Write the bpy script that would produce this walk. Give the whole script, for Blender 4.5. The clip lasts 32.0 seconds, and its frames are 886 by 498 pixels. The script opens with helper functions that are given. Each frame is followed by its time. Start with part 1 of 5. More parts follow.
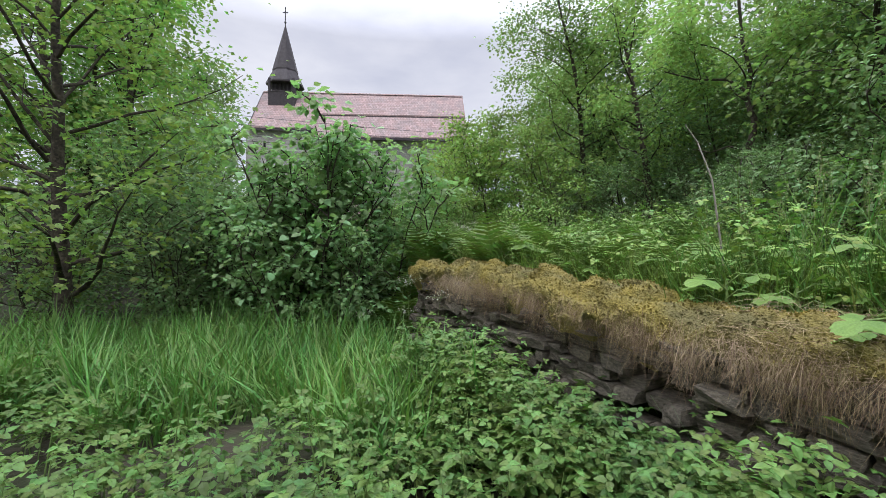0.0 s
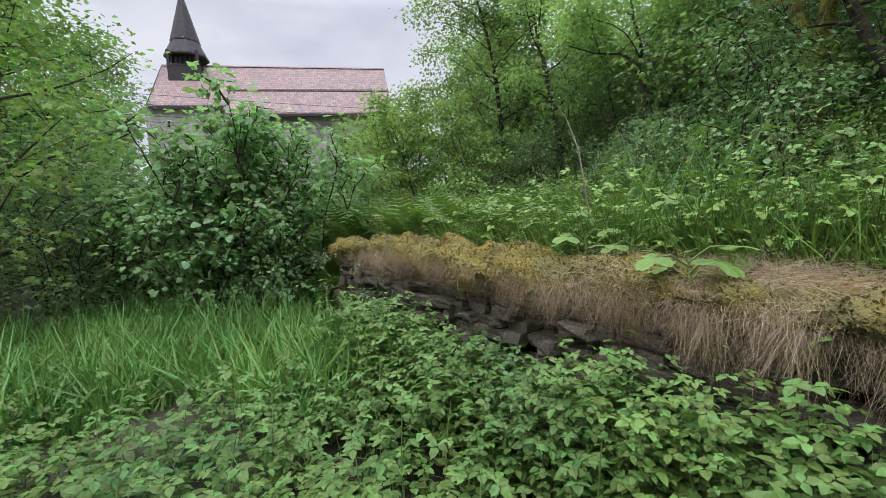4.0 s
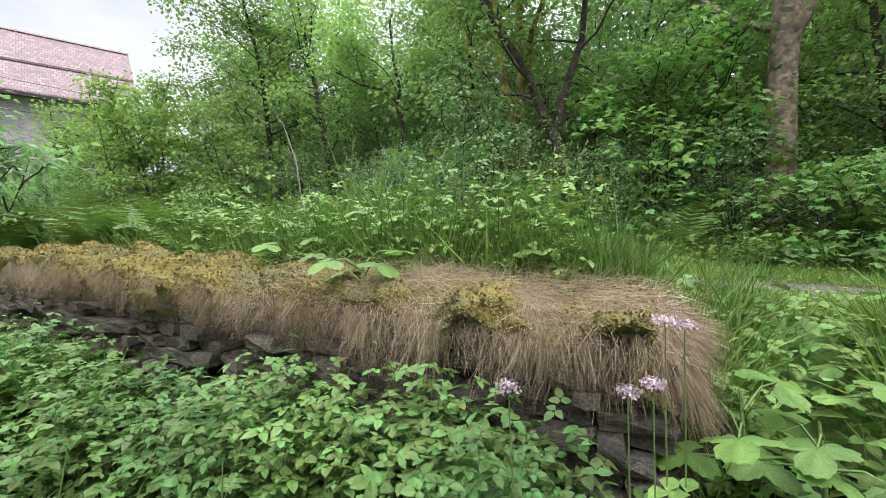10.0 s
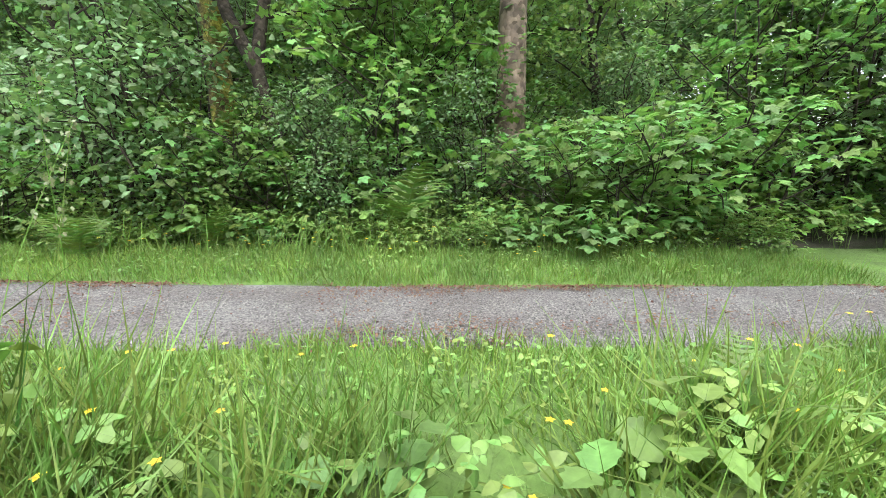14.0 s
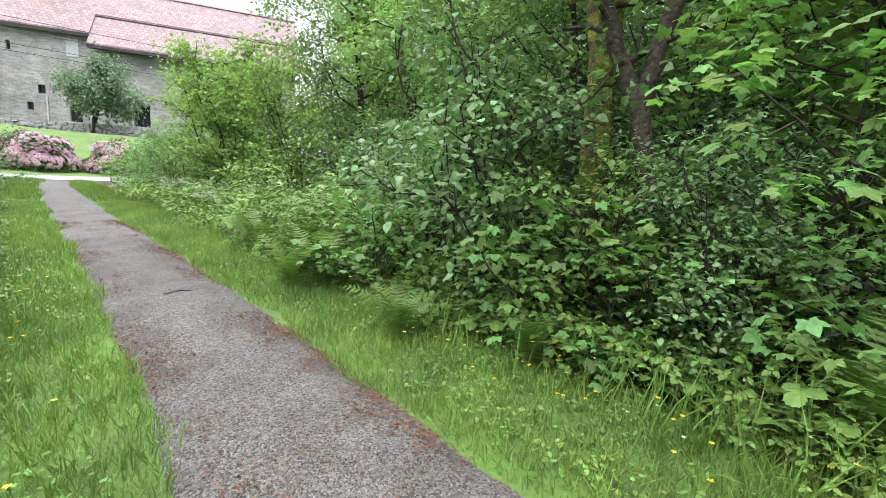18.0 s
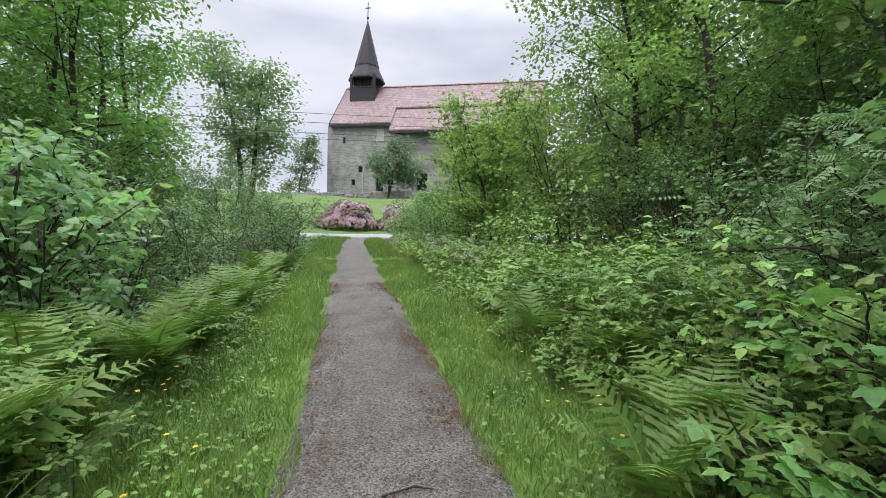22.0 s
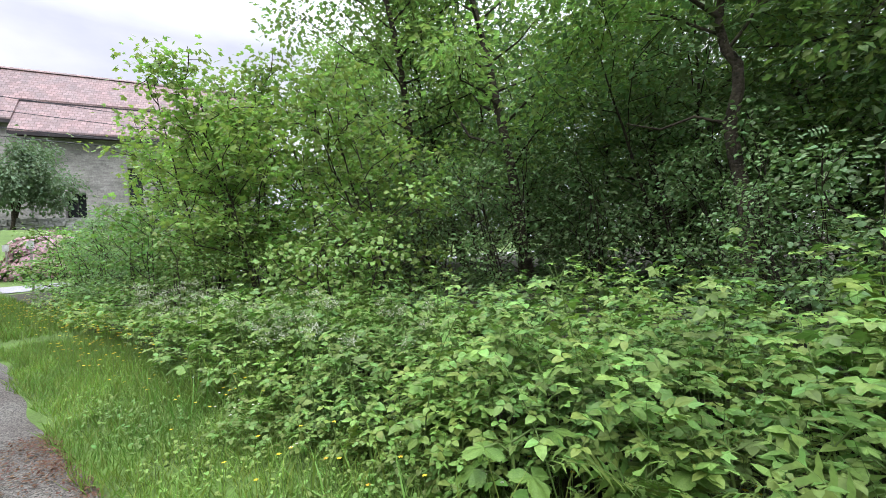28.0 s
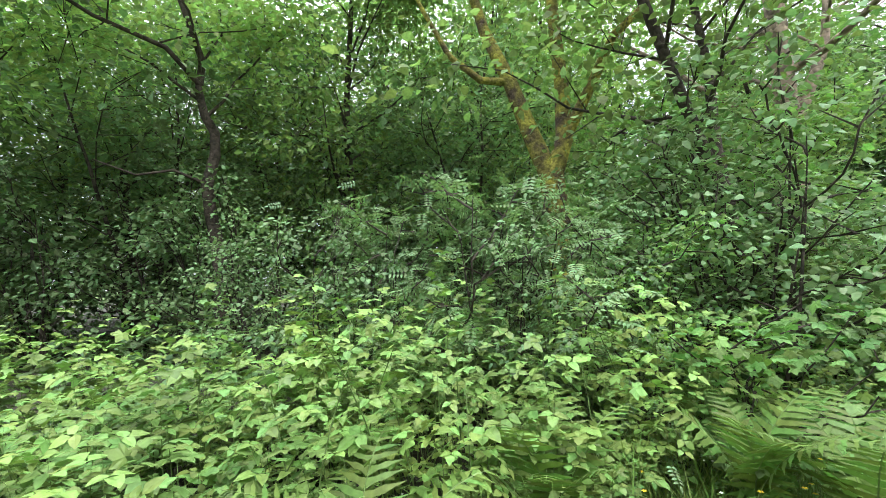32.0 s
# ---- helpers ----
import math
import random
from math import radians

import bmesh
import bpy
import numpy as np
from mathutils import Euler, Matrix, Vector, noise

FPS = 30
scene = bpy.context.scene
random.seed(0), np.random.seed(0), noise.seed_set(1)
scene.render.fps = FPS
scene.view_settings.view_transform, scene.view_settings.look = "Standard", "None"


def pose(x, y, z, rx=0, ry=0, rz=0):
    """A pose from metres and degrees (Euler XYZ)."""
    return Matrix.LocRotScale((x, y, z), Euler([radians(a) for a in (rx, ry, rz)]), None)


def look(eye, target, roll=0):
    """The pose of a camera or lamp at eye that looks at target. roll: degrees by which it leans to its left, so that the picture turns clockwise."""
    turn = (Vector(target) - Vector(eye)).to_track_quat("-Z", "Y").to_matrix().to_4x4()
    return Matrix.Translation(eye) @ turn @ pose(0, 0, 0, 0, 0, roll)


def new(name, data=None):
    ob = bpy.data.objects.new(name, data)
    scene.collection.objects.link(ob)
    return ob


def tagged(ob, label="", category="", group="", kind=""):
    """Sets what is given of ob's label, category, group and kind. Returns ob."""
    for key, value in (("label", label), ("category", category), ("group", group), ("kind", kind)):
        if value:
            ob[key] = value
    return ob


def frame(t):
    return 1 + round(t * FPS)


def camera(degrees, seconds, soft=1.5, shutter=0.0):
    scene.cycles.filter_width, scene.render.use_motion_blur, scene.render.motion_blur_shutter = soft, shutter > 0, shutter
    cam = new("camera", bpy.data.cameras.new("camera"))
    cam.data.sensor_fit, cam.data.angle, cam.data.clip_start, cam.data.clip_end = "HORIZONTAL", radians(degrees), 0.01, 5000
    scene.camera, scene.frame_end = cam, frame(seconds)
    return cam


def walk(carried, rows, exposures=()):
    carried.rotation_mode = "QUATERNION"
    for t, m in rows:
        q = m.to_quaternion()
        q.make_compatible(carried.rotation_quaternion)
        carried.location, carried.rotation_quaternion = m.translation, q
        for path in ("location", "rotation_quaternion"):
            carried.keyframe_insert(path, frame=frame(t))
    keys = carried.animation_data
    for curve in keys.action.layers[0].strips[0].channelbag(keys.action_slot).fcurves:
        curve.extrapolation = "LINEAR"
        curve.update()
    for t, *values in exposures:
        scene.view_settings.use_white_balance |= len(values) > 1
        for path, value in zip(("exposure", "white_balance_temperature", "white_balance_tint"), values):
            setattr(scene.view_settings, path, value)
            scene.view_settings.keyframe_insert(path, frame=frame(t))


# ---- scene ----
cam = camera(92.7, 32.0, 0.45)
METRES, EYE, TILT, LEAN, TURN = 17.0, 1.5, 0.0, 0.0, 0.0
ROWS = [
    (0.0, 0.0, 0.0, 0.0, 0.0, 0.0, -0.0),
    (0.5, 0.0097, -0.0091, -0.0021, -1.72, 0.0, 0.11),
    (1.0, 0.0204, -0.0221, -0.0032, -4.01, -0.45, -0.5),
    (1.5, 0.021, -0.0281, -0.0041, -5.74, -2.6, -1.5),
    (2.0, 0.0144, -0.0269, -0.0034, -7.42, -3.24, -0.42),
    (2.5, 0.0096, -0.0256, -0.0026, -7.55, -3.63, -0.23),
    (4.5, 0.0137, -0.0206, -0.0011, -9.73, -3.31, 4.84),
    (5.0, 0.0141, -0.0221, -0.0005, -10.69, -1.36, 4.81),
    (5.5, 0.0134, -0.0214, 0.001, -10.5, 0.77, 4.55),
    (6.0, 0.0125, -0.0212, 0.002, -9.33, 2.33, 3.19),
    (6.5, 0.013, -0.0221, 0.0009, -8.35, 2.97, 2.27),
    (7.0, 0.0127, -0.0221, 0.0001, -7.67, 2.84, 2.12),
    (7.5, 0.0118, -0.0221, 0.0002, -7.32, 2.87, 2.36),
    (8.0, 0.0126, -0.0222, 0.0001, -7.24, 2.68, 2.67),
    (8.5, 0.0138, -0.0224, -0.0002, -7.64, 2.42, 2.84),
    (9.0, 0.0148, -0.0225, -0.0013, -12.03, 2.11, 2.17),
    (9.5, 0.0259, -0.0251, -0.0051, -28.56, 0.99, 0.83),
    (10.0, 0.0444, -0.0287, -0.0096, -37.94, -1.76, 1.66),
    (10.5, 0.0591, -0.0318, -0.0096, -44.36, -3.33, -0.54),
    (11.0, 0.0789, -0.0245, -0.0127, -53.41, -4.35, -1.5),
    (11.5, 0.0991, -0.0178, -0.0116, -59.8, -4.92, 3.78),
    (12.0, 0.1301, -0.0184, -0.017, -67.28, -6.51, 4.07),
    (12.5, 0.1535, -0.0214, -0.0066, -67.73, -8.8, 2.24),
    (13.0, 0.1635, -0.017, -0.0023, -68.52, -9.77, 5.24),
    (13.5, 0.1689, -0.0135, 0.0049, -68.18, -10.14, 2.97),
    (15.5, 0.2144, 0.0045, 0.0217, -56.4, -11.04, 1.66),
    (16.0, 0.2214, 0.0106, 0.0275, -54.52, -10.13, 0.97),
    (16.5, 0.2411, 0.0158, 0.0279, -54.81, -9.67, 1.1),
    (17.0, 0.2499, 0.0235, 0.0352, -54.61, -9.9, -0.45),
    (17.5, 0.2587, 0.0453, 0.0349, -42.47, -10.5, -4.04),
    (18.0, 0.2577, 0.0644, 0.0411, -18.61, -6.91, -2.1),
    (18.5, 0.2581, 0.0875, 0.0422, 1.04, -3.43, -2.01),
    (19.0, 0.2535, 0.1076, 0.0438, 8.26, -1.27, -4.05),
    (19.5, 0.2475, 0.1272, 0.0456, 13.45, -0.25, -3.27),
    (20.0, 0.245, 0.1507, 0.0443, 17.35, 0.16, -1.95),
    (20.5, 0.2418, 0.1731, 0.0451, 18.03, 0.14, -2.79),
    (21.0, 0.2342, 0.2011, 0.0481, 15.66, -0.15, -1.62),
    (21.5, 0.229, 0.2263, 0.0464, 14.2, -0.93, -1.23),
    (22.0, 0.221, 0.2505, 0.0502, 13.44, -1.19, -1.19),
    (22.5, 0.2102, 0.2743, 0.0521, 12.07, -0.92, -0.82),
    (23.0, 0.205, 0.2948, 0.0522, 11.03, -0.01, 1.54),
    (23.5, 0.1964, 0.3121, 0.0538, 11.0, 0.94, -0.78),
    (24.0, 0.1853, 0.3308, 0.0549, 11.26, 1.43, -1.66),
    (24.5, 0.176, 0.347, 0.0549, 11.43, 1.31, -0.57),
    (25.0, 0.1663, 0.364, 0.0567, 10.52, 1.27, 1.71),
    (25.5, 0.1579, 0.3785, 0.0572, 2.05, 1.0, 1.16),
    (27.5, 0.1163, 0.4769, 0.0647, -13.91, 1.35, 2.99),
    (28.0, 0.1165, 0.492, 0.0648, -24.61, 1.33, 4.04),
    (28.5, 0.1165, 0.5, 0.0653, -37.72, 1.1, 2.2),
    (29.0, 0.116, 0.503, 0.0662, -49.86, 1.37, 2.85),
    (29.5, 0.1165, 0.501, 0.0668, -56.75, 3.48, 3.67),
    (30.0, 0.117, 0.499, 0.067, -63.32, 4.4, 3.94),
    (30.5, 0.1175, 0.497, 0.067, -70.28, 4.33, 3.63),
    (31.0, 0.118, 0.495, 0.067, -78.41, 3.85, 3.92),
    (31.5, 0.1185, 0.494, 0.0668, -84.02, 3.33, 4.6),
    (32.0, 0.1195, 0.494, 0.0666, -88.25, 2.67, 5.23),
]
walk(cam, [(t, pose(0, 0, EYE, TILT, LEAN, TURN) @ pose(METRES * x, METRES * y, METRES * z, 90 + pitch, roll, yaw)) for t, x, y, z, yaw, pitch, roll in ROWS], exposures=[(0.0, 0.03), (9.0, -0.06), (10.0, 0.5), (11.0, 0.85), (13.0, 1.05), (16.5, 1.15), (17.3, 1.2), (18.0, 0.75), (18.6, -0.05), (20.0, 0.0), (22.0, 0.08), (25.5, -0.02), (28.0, 0.35), (29.0, 0.8), (30.0, 0.88), (32.0, 1.02)])

# ---- light ----
SUN_EL, SUN_AZ = 52.0, 215.0
world = bpy.data.worlds.new("overcast_sky")
scene.world = world
world.use_nodes = True
wn, wl = world.node_tree.nodes, world.node_tree.links
wn.clear()
w_out, w_bg = wn.new("ShaderNodeOutputWorld"), wn.new("ShaderNodeBackground")
w_sky, w_mix, w_co = wn.new("ShaderNodeTexSky"), wn.new("ShaderNodeMix"), wn.new("ShaderNodeTexCoord")
w_map, w_noise, w_ramp = wn.new("ShaderNodeMapping"), wn.new("ShaderNodeTexNoise"), wn.new("ShaderNodeValToRGB")
w_sky.sky_type, w_sky.sun_disc = "NISHITA", False
w_sky.sun_elevation, w_sky.sun_rotation = radians(SUN_EL), radians(SUN_AZ)
w_map.inputs["Scale"].default_value = (1.0, 1.0, 2.6)
w_noise.inputs["Scale"].default_value, w_noise.inputs["Detail"].default_value = 2.6, 7.0
w_noise.inputs["Roughness"].default_value = 0.52
# cloud layer: grey-violet bellies to white tops, over the blue
w_ramp.color_ramp.elements[0].position, w_ramp.color_ramp.elements[0].color = 0.36, (5.2, 5.4, 6.5, 1)
w_ramp.color_ramp.elements[1].position, w_ramp.color_ramp.elements[1].color = 0.62, (7.0, 7.1, 7.9, 1)
w_mix.data_type = "RGBA"
w_mix.inputs[0].default_value = 0.94
w_bg.inputs["Strength"].default_value = 0.119
wl.new(w_co.outputs["Generated"], w_map.inputs["Vector"])
wl.new(w_map.outputs["Vector"], w_noise.inputs["Vector"])
wl.new(w_noise.outputs["Fac"], w_ramp.inputs["Fac"])
wl.new(w_sky.outputs["Color"], w_mix.inputs[6])
wl.new(w_ramp.outputs["Color"], w_mix.inputs[7])
# thin bright cloud overhead, duller towards the horizon
w_sep, w_grad, w_mul = wn.new("ShaderNodeSeparateXYZ"), wn.new("ShaderNodeMapRange"), wn.new("ShaderNodeVectorMath")
w_grad.inputs["From Min"].default_value, w_grad.inputs["From Max"].default_value = 0.44, 1.0
w_grad.inputs["To Min"].default_value, w_grad.inputs["To Max"].default_value = 1.0, 7.6
w_mul.operation = "MULTIPLY"
wl.new(w_co.outputs["Generated"], w_sep.inputs["Vector"])
wl.new(w_sep.outputs["Z"], w_grad.inputs["Value"])
wl.new(w_mix.outputs[2], w_mul.inputs[0]), wl.new(w_grad.outputs["Result"], w_mul.inputs[1])
wl.new(w_mul.outputs["Vector"], w_bg.inputs["Color"])
wl.new(w_bg.outputs["Background"], w_out.inputs["Surface"])
sun = new("sun", bpy.data.lights.new("sun", "SUN"))
sun.data.energy, sun.data.angle, sun.data.color = 1.5, radians(40), (1.0, 0.97, 0.92)
sun.matrix_world = look((0, 0, 60), (60 * math.sin(radians(SUN_AZ)) * -0.78, 60 * math.cos(radians(SUN_AZ)) * -0.78, 0))

# ---- plan: u runs along the path towards the church, v to its right ----
P0, DU, DV = (4.93, 1.87), (-0.447, 0.894), (0.894, 0.447)
HALF = 0.62


def W(u, v):
    return P0[0] + u * DU[0] + v * DV[0], P0[1] + u * DU[1] + v * DV[1]


def UV(x, y):
    dx, dy = x - P0[0], y - P0[1]
    return dx * DU[0] + dy * DU[1], dx * DV[0] + dy * DV[1]


def step(a, b, x):
    s = np.clip((x - a) / (b - a), 0, 1)
    return s * s * (3 - 2 * s)


def centre(u):
    """How far the middle of the path lies to the right of the plan's axis."""
    u = np.asarray(u, float)
    return 0.12 + 0.2 * step(0, 5, u) + 0.22 * step(8, 33, u) + 0.55 * step(27, 34, u) + 0.02 * np.sin(u * 0.9)


def wave(x, y):
    return (np.sin(x * 0.9 + 1.3) * np.cos(y * 1.1 + 0.4) + 0.6 * np.sin(x * 2.3 + y * 1.7) + 0.4 * np.cos(x * 3.9 - y * 3.1)) / 2


WALL_V, WALL_U0, WALL_U1 = -2.58, -0.33, 5.9


def ground(x, y):
    x, y = np.asarray(x, float), np.asarray(y, float)
    u, v = UV(x, y)
    base = 0.791 + 0.047 * np.clip(u, -14, 33) + 0.28 * step(32.8, 36.6, u)
    side = np.abs(v - centre(u)) - HALF
    z = base + 0.03 * step(0, 0.4, side) + 0.06 * wave(x, y) * step(0.3, 2.5, side)
    z = z + 0.25 * step(2.0, 8.0, v)
    # hollow of the ruin, left of the wall; past the wall's end a bank leads up to the path
    hollow = -0.12 + 0.05 * wave(x * 1.3, y) + 0.03 * np.clip(u - 8, 0, 25)
    edge = step(WALL_U0 - 0.35, WALL_U0, u) * (1 - step(WALL_U1 - 0.5, WALL_U1 + 3, u))
    k_wall = 1 - step(WALL_V - 0.1, WALL_V + 0.15, v)
    k_bank = 1 - step(-3.6, -0.9, v)
    k = edge * k_wall + (1 - edge) * k_bank
    k = k * (1 - step(19, 31, u))
    z = z * (1 - k) + hollow * k
    # the bank below the church, behind the road
    up = step(36.5, 62, u - 0.1 * v)
    z = z + 5.4 * up
    return z


# ---- helpers for meshes ----


def mesh_from(name, chunks, smooth=False):
    """One mesh out of chunks (verts, tris, material index)."""
    vs, fs, ms, off = [], [], [], 0
    for v, f, m in chunks:
        vs.append(v), fs.append(f + off), ms.append(np.full(len(f), m, np.int32))
        off += len(v)
    v, f, m = np.concatenate(vs).astype(np.float32), np.concatenate(fs).astype(np.int32), np.concatenate(ms)
    me = bpy.data.meshes.new(name)
    me.vertices.add(len(v)), me.loops.add(3 * len(f)), me.polygons.add(len(f))
    me.vertices.foreach_set("co", v.ravel())
    me.loops.foreach_set("vertex_index", f.ravel())
    me.polygons.foreach_set("loop_start", np.arange(0, 3 * len(f), 3, dtype=np.int32))
    me.polygons.foreach_set("material_index", m)
    me.polygons.foreach_set("use_smooth", np.full(len(f), smooth))
    me.update(calc_edges=True)
    return me


def mesh_ob(name, chunks, mats, parent=None, smooth=False, label=""):
    me = mesh_from(name, chunks, smooth)
    for m in mats:
        me.materials.append(m)
    ob = new(name, me)
    if parent:
        ob.parent = parent
    return tagged(ob, label)


def part(name, bm, material, parent, label="", smooth=False):
    me = bpy.data.meshes.new(name)
    bm.to_mesh(me)
    bm.free()
    for p in me.polygons:
        p.use_smooth = smooth
    me.materials.append(material)
    ob = new(name, me)
    ob.parent = parent
    return tagged(ob, label)


def box(x0, y0, z0, x1, y1, z1, bevel=0.0):
    bm = bmesh.new()
    bmesh.ops.create_cube(bm, size=1, matrix=Matrix.Translation(((x0 + x1) / 2, (y0 + y1) / 2, (z0 + z1) / 2)) @ Matrix.Diagonal((x1 - x0, y1 - y0, z1 - z0, 1)))
    if bevel:
        bmesh.ops.bevel(bm, geom=bm.edges[:], offset=bevel, segments=1, affect="EDGES")
    return bm


def norm(a):
    return a / np.maximum(np.linalg.norm(a, axis=-1, keepdims=True), 1e-9)


def frames(axis, up):
    """Rotations whose y follows axis and whose z is close to up."""
    y = norm(axis)
    x = norm(np.cross(y, up))
    z = np.cross(x, y)
    return np.stack([x, y, z], axis=-1)


def scatter(tv, tf, rot, pos, size):
    """Copies of a template, one at each place: arrays for mesh_from."""
    n, k = len(pos), len(tv)
    size = np.broadcast_to(np.asarray(size, float).reshape(-1, 1), (n, 1)) if np.ndim(size) < 2 else size
    v = np.einsum("nij,nkj->nki", rot, tv[None] * size[:, None, :]) + pos[:, None, :]
    f = tf[None] + (np.arange(n) * k)[:, None, None]
    return v.reshape(-1, 3), f.reshape(-1, 3)


def tube(pts, radii, sides=6):
    pts, radii = np.asarray(pts, float), np.asarray(radii, float)
    d = norm(np.gradient(pts, axis=0))
    a = norm(np.cross(d, np.array([0.31, 0.95, 0.05])))
    b = np.cross(d, a)
    th = np.linspace(0, 2 * np.pi, sides, endpoint=False)
    ring = a[:, None] * np.cos(th)[None, :, None] + b[:, None] * np.sin(th)[None, :, None]
    v = (pts[:, None] + ring * radii[:, None, None]).reshape(-1, 3)
    f = []
    for i in range(len(pts) - 1):
        for j in range(sides):
            p, q = i * sides + j, i * sides + (j + 1) % sides
            f += [(p, q, q + sides), (p, q + sides, p + sides)]
    return v, np.array(f, np.int32)


def blade_template(curl=0.35, width=0.03):
    y = np.array([0, 0.5, 1.0])
    z = -curl * y * y
    v = np.array([[-width, 0, 0], [width, 0, 0], [-width * 0.8, 0.5, z[1]], [width * 0.8, 0.5, z[1]], [0, 1, z[2]]])
    return v, np.array([[0, 1, 3], [0, 3, 2], [2, 3, 4]])


def leaf_ovate(w=0.32, fold=0.12, droop=0.15):
    v = np.array([[0, 0, 0], [0, 0.45, 0], [0, 1.0, -droop], [-w, 0.28, fold], [w, 0.28, fold], [-w * 0.8, 0.66, fold * 0.6 - droop * 0.4], [w * 0.8, 0.66, fold * 0.6 - droop * 0.4]])
    f = np.array([[0, 1, 3], [0, 4, 1], [1, 5, 3], [1, 4, 6], [1, 2, 5], [1, 6, 2]])
    return v, f


def leaf_simple(w=0.34):
    v = np.array([[0, 0, 0], [w, 0.5, 0.08], [0, 1, -0.1], [-w, 0.5, 0.08]])
    return v, np.array([[0, 1, 2], [0, 2, 3]])


def leaf_palmate():
    """A five-lobed leaf, a fan about the base of its blade."""
    ang = np.radians([-150, -124, -100, -76, -58, -40, -20, 0, 20, 40, 58, 76, 100, 124, 150])
    rad = np.array([0.24, 0.56, 0.46, 0.7, 0.92, 0.6, 0.76, 1.06, 0.76, 0.6, 0.92, 0.7, 0.46, 0.56, 0.24])
    v = [[0, 0, 0.03]] + [[r * math.sin(a), r * math.cos(a) * 0.95, -0.16 * r * r + 0.03 * (i % 2)] for i, (a, r) in enumerate(zip(ang, rad))]
    f = [[0, i + 1, i] for i in range(1, 15)]
    return np.array(v) * np.array([0.85, 0.85, 1]), np.array(f)


def leaf_four(w=0.34, fold=0.07, droop=0.14):
    """A six-sided leaf: broad below the middle, pointed, its tip drooping."""
    v = np.array([[0, 0, 0], [w, 0.3, fold], [w * 0.78, 0.66, fold * 0.6 - droop * 0.4], [0, 1, -droop], [-w * 0.78, 0.66, fold * 0.6 - droop * 0.4], [-w, 0.3, fold]])
    return v, np.array([[0, 1, 5], [5, 1, 2], [5, 2, 4], [4, 2, 3]])


def leaf_compound(n=3, leaflet=None):
    """Leaflets on a common stalk, as on a raspberry or an elder."""
    v, f = leaflet or leaf_four(0.36)
    out_v, out_f = [], []
    gap, k = (0.28, 0.52) if n < 6 else (0.2, 0.36)
    spots = [(0, 0.46, 0, k * 1.12)] + [(s, 0.34 - gap * i, 1.2, k * 0.95) for i in range((n - 1) // 2) for s in (-1, 1)]
    for k, (s, y0, a, sc) in enumerate(spots):
        c, sn = math.cos(-s * a * 1.15), math.sin(-s * a * 1.15)
        p = v * sc * np.array([0.92, 1, 1])
        p = np.stack([p[:, 0] * c - p[:, 1] * sn, p[:, 0] * sn + p[:, 1] * c + y0, p[:, 2]], axis=-1)
        out_v.append(p), out_f.append(f + len(v) * k)
    return np.concatenate(out_v), np.concatenate(out_f)


def leaf_toothed(w=0.42, droop=0.2):
    """A broad leaf with a toothed rim, a little puckered."""
    t = np.linspace(0, 1, 8)
    wd = w * np.sin(np.pi * t ** 0.75) ** 0.8 * np.where(np.arange(8) % 2, 1.1, 0.86)
    mid = np.stack([0 * t, t, -droop * t ** 2], -1)
    side = [np.stack([sg * wd, t + 0.05 * (np.arange(8) % 2), -droop * t ** 2 + 0.1 * wd], -1)[1:-1] for sg in (-1, 1)]
    v = np.concatenate([mid, *side])
    f = []
    for k in range(2):
        ids = [0, *range(8 + 6 * k, 14 + 6 * k), 7]
        for i in range(7):
            tri = [(i, i + 1, ids[i + 1]), (i, ids[i + 1], ids[i])]
            f += [q if k else q[::-1] for q in tri if len(set(q)) == 3]
    return v, np.array(f)


TOOTHED = leaf_toothed()
FOUR, TRI_NEAR = leaf_four(), leaf_compound(3, leaf_ovate(0.36, 0.08, 0.16))
BLADE, OVATE, SIMPLE, PALMATE, TRIFOLI = blade_template(), leaf_ovate(), leaf_simple(), leaf_palmate(), leaf_compound(3)


